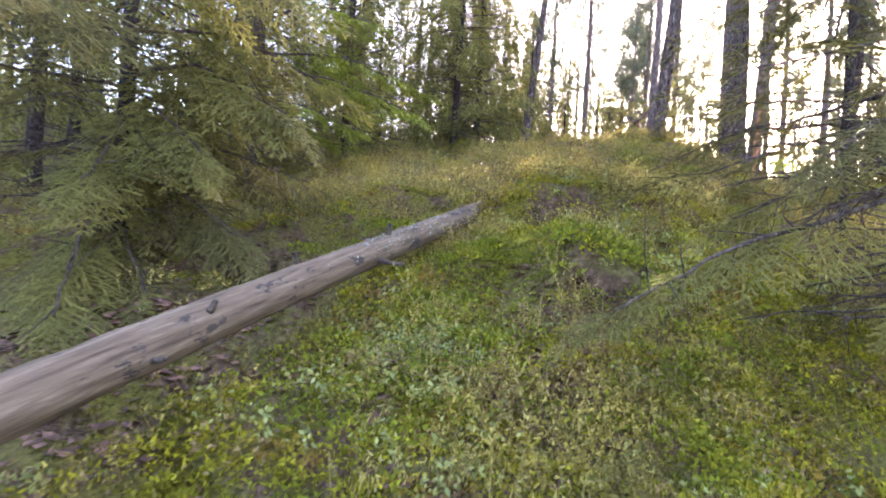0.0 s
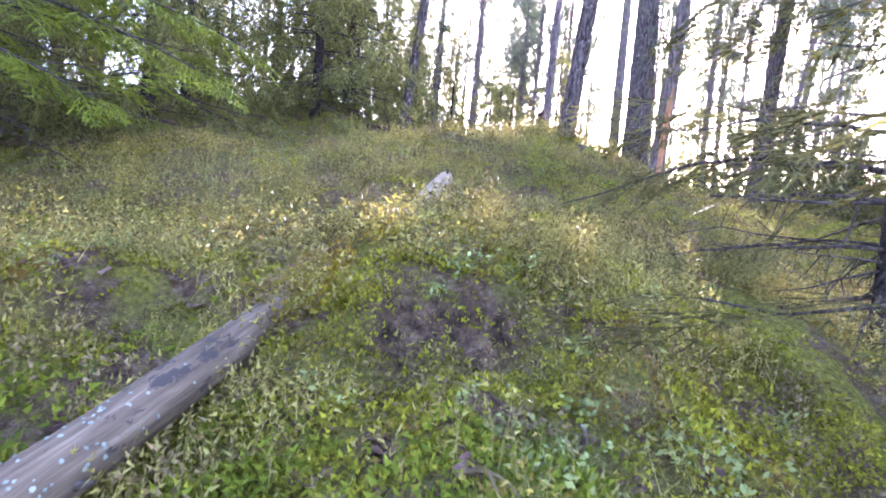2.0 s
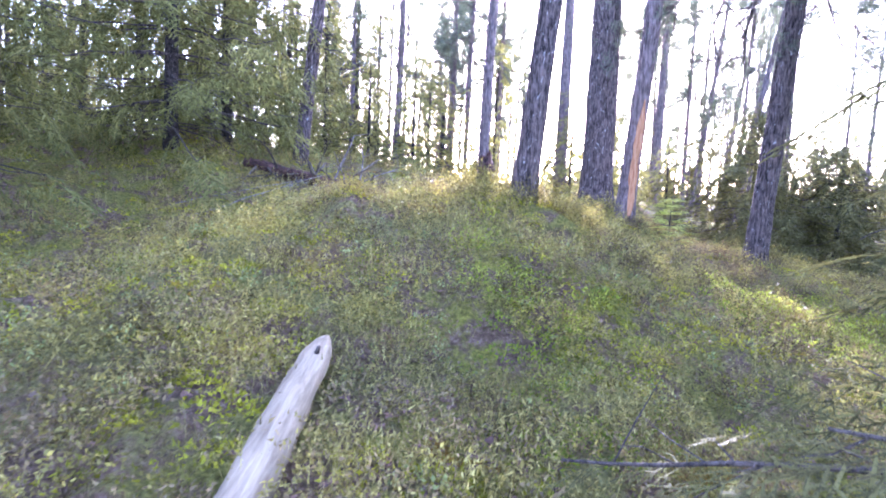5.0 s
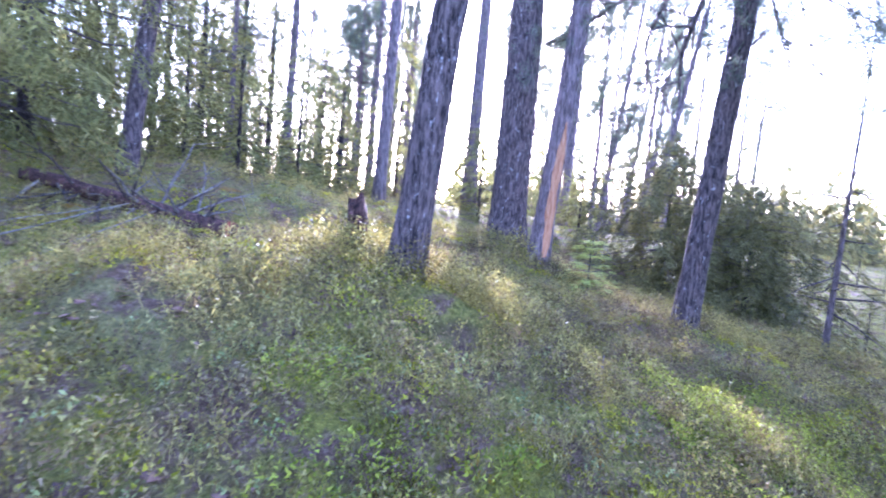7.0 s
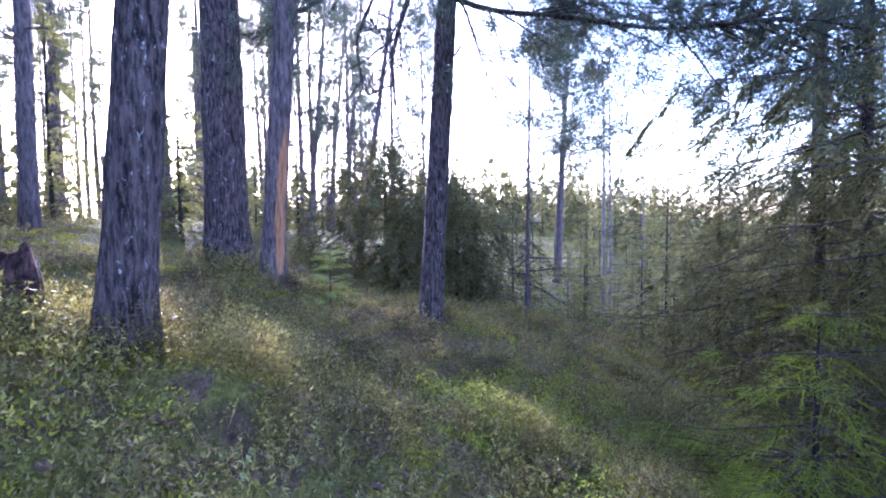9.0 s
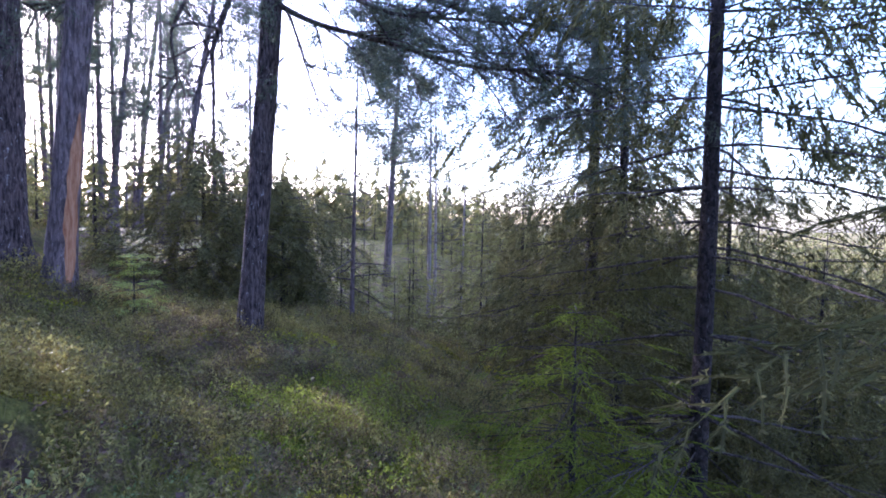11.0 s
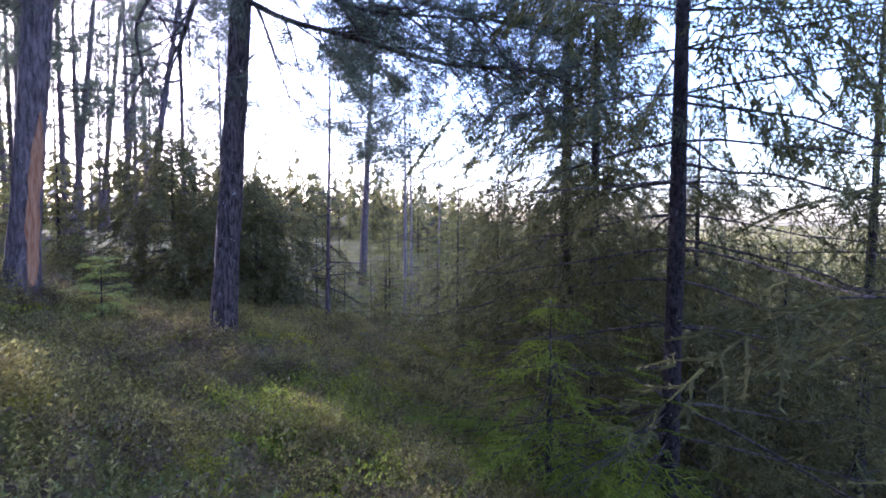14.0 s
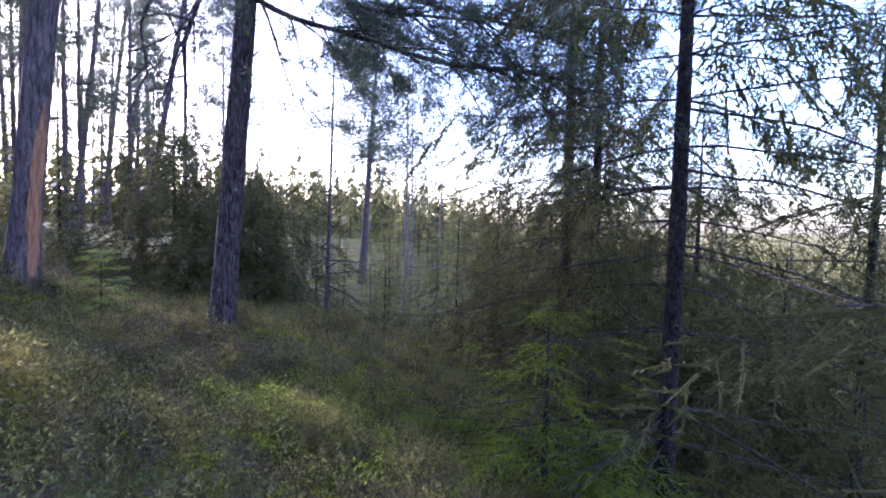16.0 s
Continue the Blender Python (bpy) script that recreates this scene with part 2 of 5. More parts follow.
def ground(x, y):
    """Height of the forest floor."""
    x, y = np.asarray(x, float), np.asarray(y, float)
    z = 0.696 + 3.097 * np.tanh((y - 6) / 7) - 1.156 * np.tanh((x - 11) / 7) + 0.965 * np.tanh((x - 11) / 7) * np.tanh((y - 14) / 9)
    for a, b, h, r in MOUNDS:
        z = z + h * np.exp(-((x - a) ** 2 + (y - b) ** 2) / (2 * r * r))
    for a, b, h, r in PITS:
        z = z - h * np.exp(-((x - a) ** 2 + (y - b) ** 2) / (2 * r * r))
    for x0, x1, front, h, back in BANKS:
        wide = 1 / (1 + np.exp(-(x - x0) / 0.05)) / (1 + np.exp((x - x1) / 0.05))
        edge = y - front - 0.06 * bumps(x, 0 * y, 0.25, 9)
        z = z + h * wide / (1 + np.exp(-np.clip(edge / 0.016, -60, 60))) * np.exp(-np.clip(edge, 0, 9) / back)
    z = z + 0.10 * bumps(x, y, 0.9, 1) + 0.075 * bumps(x, y, 0.38, 2) + 0.045 * bumps(x, y, 0.16, 3) + 0.018 * bumps(x, y, 0.09, 4)
    far = np.hypot(x - 3, y - 8)
    return z + np.clip((far - 30) / 200, 0, 1) * (8 * bumps(x, y, 90, 5))


def mesh_of(name, verts, faces):
    """A mesh from arrays: verts (n, 3) and a list of (m, 3) or (m, 4) index arrays."""
    me = bpy.data.meshes.new(name)
    verts = np.asarray(verts, np.float32)
    faces = [np.asarray(f, np.int32) for f in faces if len(f)]
    me.vertices.add(len(verts))
    me.vertices.foreach_set("co", verts.ravel())
    loops = np.concatenate([f.ravel() for f in faces])
    sizes = np.concatenate([np.full(len(f), f.shape[1], np.int32) for f in faces])
    me.loops.add(len(loops))
    me.loops.foreach_set("vertex_index", loops)
    me.polygons.add(len(sizes))
    me.polygons.foreach_set("loop_start", np.concatenate([[0], np.cumsum(sizes)[:-1]]).astype(np.int32))
    me.polygons.foreach_set("loop_total", sizes)
    me.update(calc_edges=True)
    return me


def part(name, verts, faces, material, parent=None, label="", smooth=True):
    me = mesh_of(name, verts, faces)
    me.materials.append(material)
    if smooth:
        me.polygons.foreach_set("use_smooth", np.ones(len(me.polygons), bool))
    ob = new(name, me)
    if parent:
        ob.parent = parent
    return tagged(ob, label)


def thing(name, at, label, category, group=""):
    ob = new(name)
    ob.location = at
    ob.empty_display_size = 0.2
    return tagged(ob, label, category, group)


def joined(pieces):
    """Joins (verts, faces) pairs, faces being lists of arrays."""
    vs, fs, n = [], [], 0
    for v, f in pieces:
        vs.append(v)
        fs += [q + n for q in f]
        n += len(v)
    return np.concatenate(vs), fs


def tube(points, radii, sides=6, rough=0.0, seed=0, caps=True):
    """A tapering tube along a line of points."""
    p, r = np.asarray(points, float), np.asarray(radii, float)
    n = len(p)
    d = np.gradient(p, axis=0)
    d /= np.linalg.norm(d, axis=1, keepdims=True) + 1e-9
    ref = np.where(np.abs(d[:, 2:3]) > 0.9, [[1.0, 0, 0]], [[0, 0, 1.0]])
    u = np.cross(ref, d)
    u /= np.linalg.norm(u, axis=1, keepdims=True) + 1e-9
    for i in range(1, n):
        if u[i] @ u[i - 1] < 0:
            u[i] = -u[i]
    w = np.cross(d, u)
    a = np.linspace(0, 2 * np.pi, sides, endpoint=False)
    rr = r[:, None] * np.ones(sides)
    if rough:
        ai, zi = np.meshgrid(np.arange(sides), np.arange(n))
        rr = rr * (1 + rough * (bumps(np.cos(2 * np.pi * ai / sides) * 2.5 + 9, zi * 0.22 + np.sin(2 * np.pi * ai / sides) * 2.5, 0.7, seed) + 0.6 * bumps(ai * 1.0, zi * 0.55, 1.1, seed + 1)))
    v = p[:, None] + rr[..., None] * (np.cos(a)[None, :, None] * u[:, None] + np.sin(a)[None, :, None] * w[:, None])
    v = v.reshape(-1, 3)
    i = np.arange(n - 1)[:, None] * sides
    j = np.arange(sides)[None]
    k = (j + 1) % sides
    f = [np.stack([i + j, i + k, i + sides + k, i + sides + j], -1).reshape(-1, 4)]
    if caps:
        v = np.concatenate([v, p[:1], p[-1:]])
        j, k = np.arange(sides), (np.arange(sides) + 1) % sides
        f.append(np.stack([np.full(sides, n * sides), k, j], -1))
        e = (n - 1) * sides
        f.append(np.stack([np.full(sides, n * sides + 1), e + j, e + k], -1))
    return v, f


def unit(v):
    return v / (np.linalg.norm(v, axis=-1, keepdims=True) + 1e-9)


def needles(rng, p0, p1, gap, length, width):
    """Needle triangles down both sides and the top of each stretch of twig."""
    d = p1 - p0
    ln = np.linalg.norm(d, axis=1)
    d = d / ln[:, None]
    cnt = np.maximum(1, (ln / gap).astype(int))
    idx = np.repeat(np.arange(len(ln)), cnt)
    s = (np.arange(cnt.sum()) - np.repeat(np.cumsum(cnt) - cnt, cnt) + rng.random(cnt.sum())) / cnt[idx]
    out = []
    side = unit(np.cross(d, [0, 0, 1.0]) + 1e-4)
    up = np.cross(side, d)
    for sgn in (-1, 1):
        c = p0[idx] + (p1 - p0)[idx] * s[:, None]
        lean = rng.uniform(-0.5, 0.65, len(idx))[:, None]
        way = unit(d[idx] * 0.75 + side[idx] * sgn * 0.8 + up[idx] * lean)
        tip = c + way * (length * rng.uniform(0.7, 1.2, len(idx)))[:, None]
        out.append(np.stack([c - d[idx] * width / 2, c + d[idx] * width / 2, tip], 1))
    return np.concatenate(out).reshape(-1, 3)


def ribbons(rng, p0, p1, width, crossed=True):
    """Tapered needle ribbons along stretches of twig, one or two crossed ones each."""
    d = unit(p1 - p0)
    out = []
    a = unit(np.cross(d, rng.normal(0, 0.5 if crossed else 1.0, p0.shape) + [0, 0, 1.0]))
    for s in (a, np.cross(d, a)) if crossed else (a,):
        w = s * (width * rng.uniform(0.7, 1.2, len(p0)))[:, None] / 2
        out.append(np.stack([p0 - w, p0 + w, p1 + d * width], 1))
    return np.concatenate(out).reshape(-1, 3)


def fingers(p0, p1, width):
    """Flat blunt fingers along stretches of twig, lying in the spray's plane."""
    d = unit(p1 - p0)
    w = unit(np.cross(d, [0, 0, 1.0]) + 1e-5) * width / 2
    a, b, c, e = p0 - w * 0.7, p0 + w * 0.7, p1 - w, p1 + w
    return np.concatenate([np.stack(t, 1) for t in ((a, b, e), (a, e, c), (c, e, p1 + d * width))]).reshape(-1, 3)


def frond(rng, gap, length, width, sides=11, subs=4, flat=0.0):
    """A flat spray of spruce twigs, 0.7 m long along +x, hanging a little towards its tip. Returns loose triangles."""
    L = 0.7
    s = np.linspace(0, 1, 6)
    line = np.stack([L * s, 0.03 * np.sin(s * 5), -0.16 * L * s ** 2], -1)
    a0, a1 = [line[:-1]], [line[1:]]
    for sgn in (-1, 1):
        for q in np.linspace(0.12, 0.95, sides) + rng.uniform(-0.03, 0.03, sides):
            base = np.array([np.interp(q, s, line[:, k]) for k in range(3)])
            l = L * (0.42 * (1 - q) ** 0.75 + 0.07) * rng.uniform(0.75, 1.15)
            ang = radians(rng.uniform(42, 62)) * sgn
            way = np.array([math.cos(ang), math.sin(ang), rng.uniform(-0.30, 0.02)])
            mid = base + way * l * 0.55
            end = mid + (way + [0.25, 0, -0.15]) * l * 0.45
            a0 += [base[None], mid[None]]
            a1 += [mid[None], end[None]]
            for w in range(subs):
                u = (w + 0.7) / (subs + 0.5)
                b = base + (end - base) * u
                for sg in (-1, 1):
                    an = ang + sg * radians(rng.uniform(40, 58))
                    ll = l * 0.42 * (1 - u * 0.75) * rng.uniform(0.7, 1.2)
                    e = b + np.array([math.cos(an), math.sin(an), rng.uniform(-0.35, 0.05)]) * ll
                    a0.append(b[None])
                    a1.append(e[None])
    if not gap:
        return ribbons(rng, np.concatenate(a0), np.concatenate(a1), width, False)
    a0, a1 = np.concatenate(a0), np.concatenate(a1)
    return np.concatenate([needles(rng, a0, a1, gap, length, width), fingers(a0, a1, flat) if flat else ribbons(rng, a0, a1, width)])


RNG = np.random.default_rng(7)
FRONDS = {"near": [frond(RNG, 0.034, 0.021, 0.0130, 7, 1) for _ in range(6)],
          "spray": [frond(RNG, 0.022, 0.021, 0.0100, 8, 1, 0.017) for _ in range(6)],
          "mid": [frond(RNG, 0, 0, 0.025, 9, 2) for _ in range(6)],
          "low": [frond(RNG, 0, 0, 0.034, 7, 1) for _ in range(6)],
          "far": [frond(RNG, 0, 0, 0.042, 7, 0) for _ in range(6)]}


def place_all(rng, library, spots):
    """Loose triangles of library pieces, each set at (origin, along, up, scale)."""
    vs = []
    for o, x, up, sc in spots:
        x = x / (np.linalg.norm(x) + 1e-9)
        y = np.cross(up, x)
        y /= np.linalg.norm(y) + 1e-9
        z = np.cross(x, y)
        piece = library[rng.integers(len(library))]
        if rng.random() < 0.5:
            y = -y
        vs.append(piece @ np.stack([x, y, z]) * sc + o)
    v = np.concatenate(vs)
    return v, [np.arange(len(v)).reshape(-1, 3)]


def trunk_line(rng, height, lean=(0, 0), sway=0.03, n=24):
    z = np.linspace(0, height, n)
    t = z / height
    x = lean[0] * z + sway * height * 0.5 * np.sin(t * 4 + rng.uniform(0, 6)) * t
    y = lean[1] * z + sway * height * 0.5 * np.sin(t * 3 + rng.uniform(0, 6)) * t
    return np.stack([x, y, z], -1)


def flare(t, r, top=0.12):
    """Radius along a trunk, with a widened foot."""
    return r * ((1 - t) ** 0.8 * (1 - top) + top)


def finish_crown(root, limbs, spots, library, needle, rng, split, fine_to=99.0):
    """Adds limbs and needles to a tree: limb by limb for trees close to the walk, joined for the others."""
    if split:
        starts = np.array([v[:6].mean(0) for v, _ in limbs])
        ends = np.array([v[len(v) // 3 * 2] for v, _ in limbs])
        lots = {}
        for sp in spots:
            d = np.minimum(np.linalg.norm(ends - sp[0], axis=1), np.linalg.norm((starts + ends) / 2 - sp[0], axis=1))
            lots.setdefault(int(np.argmin(d)), []).append(sp)
        for i, (v, f) in enumerate(limbs):
            b = part("branch", v, f, M_TWIG, root)
            if i in lots:
                high = lots[i][0][0][2] > fine_to
                part("needles", *place_all(rng, FRONDS["mid"] if high else library, lots[i]), needle, b, smooth=False)
        return
    if limbs:
        tagged(part("limbwork", *joined(limbs), M_TWIG, root), kind="stuff")
    if spots:
        tagged(part("crown", *place_all(rng, library, spots), needle, root, smooth=False), kind="stuff")


def spruce(name, at, height, spread, radius, label, seed, detail="mid", start=0.1, whorl=0.28, per=5, size=1.0, hang=0.5, needle=None, lean=(0, 0), dead=0, droop=0.35, bare=0.25, group="spruces of the forest", gapside=None, keep=1.0, shape=0.75, split=False, step=0.19, fine_to=99.0):
    rng = np.random.default_rng(seed)
    root = thing(name, at, label, "spruce tree", group)
    line = trunk_line(rng, height, lean, 0.008, 30)
    t = line[:, 2] / height
    rad = flare(t, radius, 0.05)
    rad[0] *= 1.35
    low = line.copy()
    low[0, 2] -= 0.25
    fine = detail in ("near", "mid")
    part("trunk", *tube(low, rad, 16 if fine else 7, 0.08 if fine else 0, seed), M_SPRUCE, root)
    limbs, spots = [], []
    h = start * height
    while h < height * 0.985:
        q = h / height
        reach = spread * min(1.0, (1 - q) ** shape * 1.12 + 0.02)
        turn = rng.uniform(0, 6.28)
        for b in range(per):
            az = turn + b * 6.283 / per + rng.uniform(-0.3, 0.3)
            if rng.random() > keep:
                continue
            out = np.array([math.cos(az), math.sin(az), 0.0])
            if gapside is not None and out[0] * gapside[0] + out[1] * gapside[1] > gapside[2]:
                continue
            l = reach * rng.uniform(0.65, 1.1)
            base = np.array([np.interp(h, line[:, 2], line[:, 0]), np.interp(h, line[:, 2], line[:, 1]), h])
            s = np.linspace(0, 1, 7 if fine else 4)
            fall = droop * (1 - q * 0.9) + rng.uniform(-0.08, 0.12)
            bend = np.stack([out[0] * l * s, out[1] * l * s, l * (0.10 * s - fall * 1.5 * s ** 1.5 + fall * 0.7 * s ** 3)], -1) + base
            bend += rng.normal(0, 0.012 * l, bend.shape) * s[:, None]
            limbs.append(tube(bend, max(0.004, radius * 0.115 * (0.4 + l / spread)) * (1 - 0.85 * s) + 0.0015, 5 if fine else 3, caps=False))
            n = max(2, int(l * (1 - bare) / (step * size)))
            for u in np.linspace(bare, 1.0, n):
                p = np.array([np.interp(u, s, bend[:, k]) for k in range(3)])
                sgn = 1 if rng.random() < 0.5 else -1
                an = az + sgn * rng.uniform(0.35, 1.1) * (1.2 - u)
                drop = hang * rng.uniform(0.3, 1.5) * (1.15 - (0.8 if hang < 2 else 0.35) * u)
                way = np.array([math.cos(an), math.sin(an), -drop])
                sc = size * rng.uniform(0.5, 1.05) * min(1.0, 0.35 + l * (1.15 - 0.65 * u))
                tilt = np.array([rng.normal(0, 0.35), rng.normal(0, 0.35), 1.0])
                spots.append((p, way, tilt, sc))
        h += whorl * rng.uniform(0.7, 1.3)
    spots.append((line[-1] - [0, 0, 0.25], np.array([0.02, 0.02, 1.0]), np.array([1.0, 0, 0]), 0.5 * size))
    for _ in range(dead):
        h = rng.uniform(0.03, max(start, 0.12)) * height
        az = rng.uniform(0, 6.28)
        l = spread * rng.uniform(0.3, 0.8)
        s = np.linspace(0, 1, 6)
        base = np.array([np.interp(h, line[:, 2], line[:, 0]), np.interp(h, line[:, 2], line[:, 1]), h])
        out = np.array([math.cos(az), math.sin(az), rng.uniform(-0.45, 0.05)])
        bend = base + out * l * s[:, None] + rng.normal(0, 0.02 * l, (6, 3)) * s[:, None]
        limbs.append(tube(bend, 0.007 * (1 - 0.85 * s) + 0.0015, 4, caps=False))
        for _k in range(5):
            u = rng.uniform(0.3, 1)
            p = np.array([np.interp(u, s, bend[:, k]) for k in range(3)])
            e = p + unit(out + rng.normal(0, 0.7, 3) + [0, 0, -0.3]) * l * rng.uniform(0.12, 0.35)
            limbs[-1] = joined([limbs[-1], tube(np.stack([p, (p + e) / 2 + rng.normal(0, 0.01, 3), e]), [0.004, 0.003, 0.001], 3, caps=False)])
    finish_crown(root, limbs, spots, FRONDS[detail], needle or M_NEEDLE, rng, split, fine_to)
    return root


def tuft(rng, count, length, width):
    """A brush of pine needles round the origin, loose triangles."""
    way = unit(rng.normal(0, 1, (count, 3)) + [0.5, 0, 0.3])
    c = rng.normal(0, 0.3 * length, (count, 3))
    side = unit(np.cross(way, rng.normal(0, 1, (count, 3)))) * width / 2
    return np.stack([c - side, c + side, c + way * (length * rng.uniform(0.6, 1.1, count))[:, None]], 1).reshape(-1, 3)


TUFTS = {"near": [tuft(RNG, 44, 0.13, 0.007) for _ in range(5)], "mid": [tuft(RNG, 16, 0.20, 0.013) for _ in range(5)], "far": [tuft(RNG, 11, 0.24, 0.020) for _ in range(5)]}


def limb_with_tufts(rng, base, way, length, radius, limbs, spots, twigs=6, tufts=5, spread=0.5, sag=-0.1, sides=5, size=1.0):
    s = np.linspace(0, 1, 8)
    bend = base + way * length * s[:, None] + np.array([0, 0, 1.0]) * (sag * length * s ** 2)[:, None] + np.cumsum(rng.normal(0, 0.022 * length, (8, 3)), 0) * s[:, None]
    limbs.append(tube(bend, radius * (1 - 0.8 * s) + 0.003, sides, caps=False))
    for _ in range(twigs):
        u = rng.uniform(0.35, 1)
        p = np.array([np.interp(u, s, bend[:, k]) for k in range(3)])
        d = unit(way + rng.normal(0, 0.65, 3) + [0, 0, 0.15])
        l = length * rng.uniform(0.15, 0.40)
        e = p + d * l
        m = (p + e) / 2 + rng.normal(0, 0.05 * l, 3)
        limbs.append(tube(np.stack([p, m, e]), [radius * 0.3 + 0.002, radius * 0.2 + 0.002, 0.002], 3, caps=False))
        for _k in range(tufts):
            w = rng.uniform(0.3, 1.05)
            spots.append((p + d * l * w + rng.normal(0, spread * 0.36, 3), rng.normal(0, 1, 3) + d, rng.normal(0, 1, 3), size * rng.uniform(0.7, 1.2)))


def pine(name, at, height, radius, label, seed, detail="far", crown=0.55, lean=(0, 0), limbs_n=16, dead=6, reach=1.6, sides=10, rings=26, rough=0.0, material=None, sway=0.012, group="pines of the forest", twigs=5, tufts=4, flare_foot=1.35):
    rng = np.random.default_rng(seed)
    root = thing(name, at, label, "pine tree", group)
    n = rings
    line = trunk_line(rng, height, lean, sway, n)
    t = line[:, 2] / height
    rad = flare(t, radius, 0.12) * (1 + (flare_foot - 1) * np.exp(-line[:, 2] / 0.22))
    line[0, 2] -= 0.3
    part("trunk", *tube(line, rad, sides, rough, seed), material or M_PINE_FAR, root)
    limbs, spots = [], []
    for i in range(limbs_n):
        q = crown + (1 - crown) * (i + rng.random()) / limbs_n
        base = np.array([np.interp(q * height, line[:, 2], line[:, k]) for k in range(3)])
        az = rng.uniform(0, 6.28)
        l = reach * (1.15 - q) / (1.15 - crown) * rng.uniform(0.6, 1.15)
        way = unit(np.array([math.cos(az), math.sin(az), rng.uniform(-0.15, 0.5)]))
        limb_with_tufts(rng, base, way, l, radius * 0.22 * (1.2 - q), limbs, spots, twigs, tufts, sides=4, size=1.0)
    for i in range(dead):
        q = rng.uniform(0.12, crown)
        base = np.array([np.interp(q * height, line[:, 2], line[:, k]) for k in range(3)])
        az = rng.uniform(0, 6.28)
        l = rng.uniform(0.25, 1.0) * reach * 0.55
        s = np.linspace(0, 1, 5)
        way = np.array([math.cos(az), math.sin(az), rng.uniform(-0.4, 0.25)])
        bend = base + way * l * s[:, None] + np.cumsum(rng.normal(0, 0.04 * l, (5, 3)), 0) * s[:, None]
        limbs.append(tube(bend, 0.012 * (1 - 0.8 * s) + 0.002, 4, caps=False))
    finish_crown(root, limbs, spots, TUFTS[detail], M_PINE_NEEDLE, rng, False)
    return root


# ---- the ground, one sheet to the horizon ----
def spaced(lo, hi, fine, ends):
    inner = np.arange(lo, hi + fine / 2, fine)
    grow, left, right, step = 1.16, [], [], fine
    while not left or left[-1] > -ends:
        step *= grow
        left.append((left[-1] if left else lo) - step)
        right.append((right[-1] if right else hi) + step)
    return np.concatenate([left[::-1], inner, right])


gx, gy = spaced(-2.4, 7.0, 0.040, 2500), spaced(0.4, 10.8, 0.040, 2500)
GX, GY = np.meshgrid(gx, gy)
nx, ny = len(gx), len(gy)
gi = (np.arange(ny - 1)[:, None] * nx + np.arange(nx - 1)[None]).ravel()
floor = part("ground", np.stack([GX.ravel(), GY.ravel(), ground(GX, GY).ravel()], -1), [np.stack([gi, gi + 1, gi + nx + 1, gi + nx], -1)], M_GROUND)
tagged(floor, "mossy forest floor with brown leaf litter, rising as a bank", "ground", kind="structure")


def foot(x, y, sink=0.0):
    return (x, y, float(ground(x, y)) - sink)


# ---- fallen logs ----
def log_line(a, b, n, bow=0.0):
    a, b = np.array(a, float), np.array(b, float)
    s = np.linspace(0, 1, n)[:, None]
    return a + (b - a) * s + np.array([0, 0, 1.0]) * bow * (4 * s * (1 - s))


def stub(p, way, length, radius):
    p, way = np.array(p, float), unit(np.array(way, float))
    s = np.linspace(0, 1, 5)[:, None]
    return tube(p + way * length * s + np.array([0.02, 0.01, 0]) * s ** 2, radius * (1 - 0.45 * s[:, 0]), 8, 0.1, 3)


def along(a, b):
    """A pose at a whose z axis runs towards b."""
    d = Vector(b) - Vector(a)
    return Matrix.Translation(a) @ d.to_track_quat("Z", "X").to_matrix().to_4x4(), d.length


pose_log, length = along((-1.69, 0.25, 0.67), (0.33, 4.40, 1.90))
log = thing("fallen_log", (0, 0, 0), "long grey barkless spruce log leaning on the mossy bank", "fallen log")
log.matrix_world = pose_log
t = np.linspace(0, 1, 130)
line = np.stack([0.012 * np.sin(t * 5), 0.010 * np.sin(t * 7 + 1), length * t], -1)
rad = 0.094 - 0.020 * t
rad[-6:] *= [1.0, 0.99, 0.97, 0.94, 0.9, 0.82]
part("stem", *tube(line, rad, 30, 0.04, 11), M_LOG, log)
UP_LOG = pose_log.to_3x3().inverted() @ Vector((0, 0, 1))
up_angle = math.atan2(UP_LOG.y, UP_LOG.x)


def on_log(u, turn):
    """A place on the log's skin, turned from its upper side."""
    a = up_angle + turn
    way = np.array([math.cos(a), math.sin(a), 0.0])
    return np.array([0.012 * math.sin(u * 5), 0.010 * math.sin(u * 7 + 1), length * u]) + way * (0.094 - 0.020 * u) * 0.93, way


# the camera's side of the log is the one that turns towards lower y and higher x
side = pose_log.to_3x3().inverted() @ Vector((0.9, -0.43, 0))
hand = 1.0 if math.sin(math.atan2(side.y, side.x) - up_angle) > 0 else -1.0
for u, turn, l, r in ((0.675, 0.1, 0.05, 0.022), (0.63, 1.9, 0.14, 0.017), (0.40, 0.8, 0.03, 0.018), (0.345, 1.8, 0.05, 0.013), (0.52, -0.4, 0.05, 0.012), (0.78, 1.7, 0.035, 0.012)):
    p, way = on_log(u, turn * hand)
    part("branch_stub", *stub(p, way + np.array([0, 0, 0.3]), l, r), M_TWIG, log, "broken dark branch stub")
rng = np.random.default_rng(21)
flakes = []
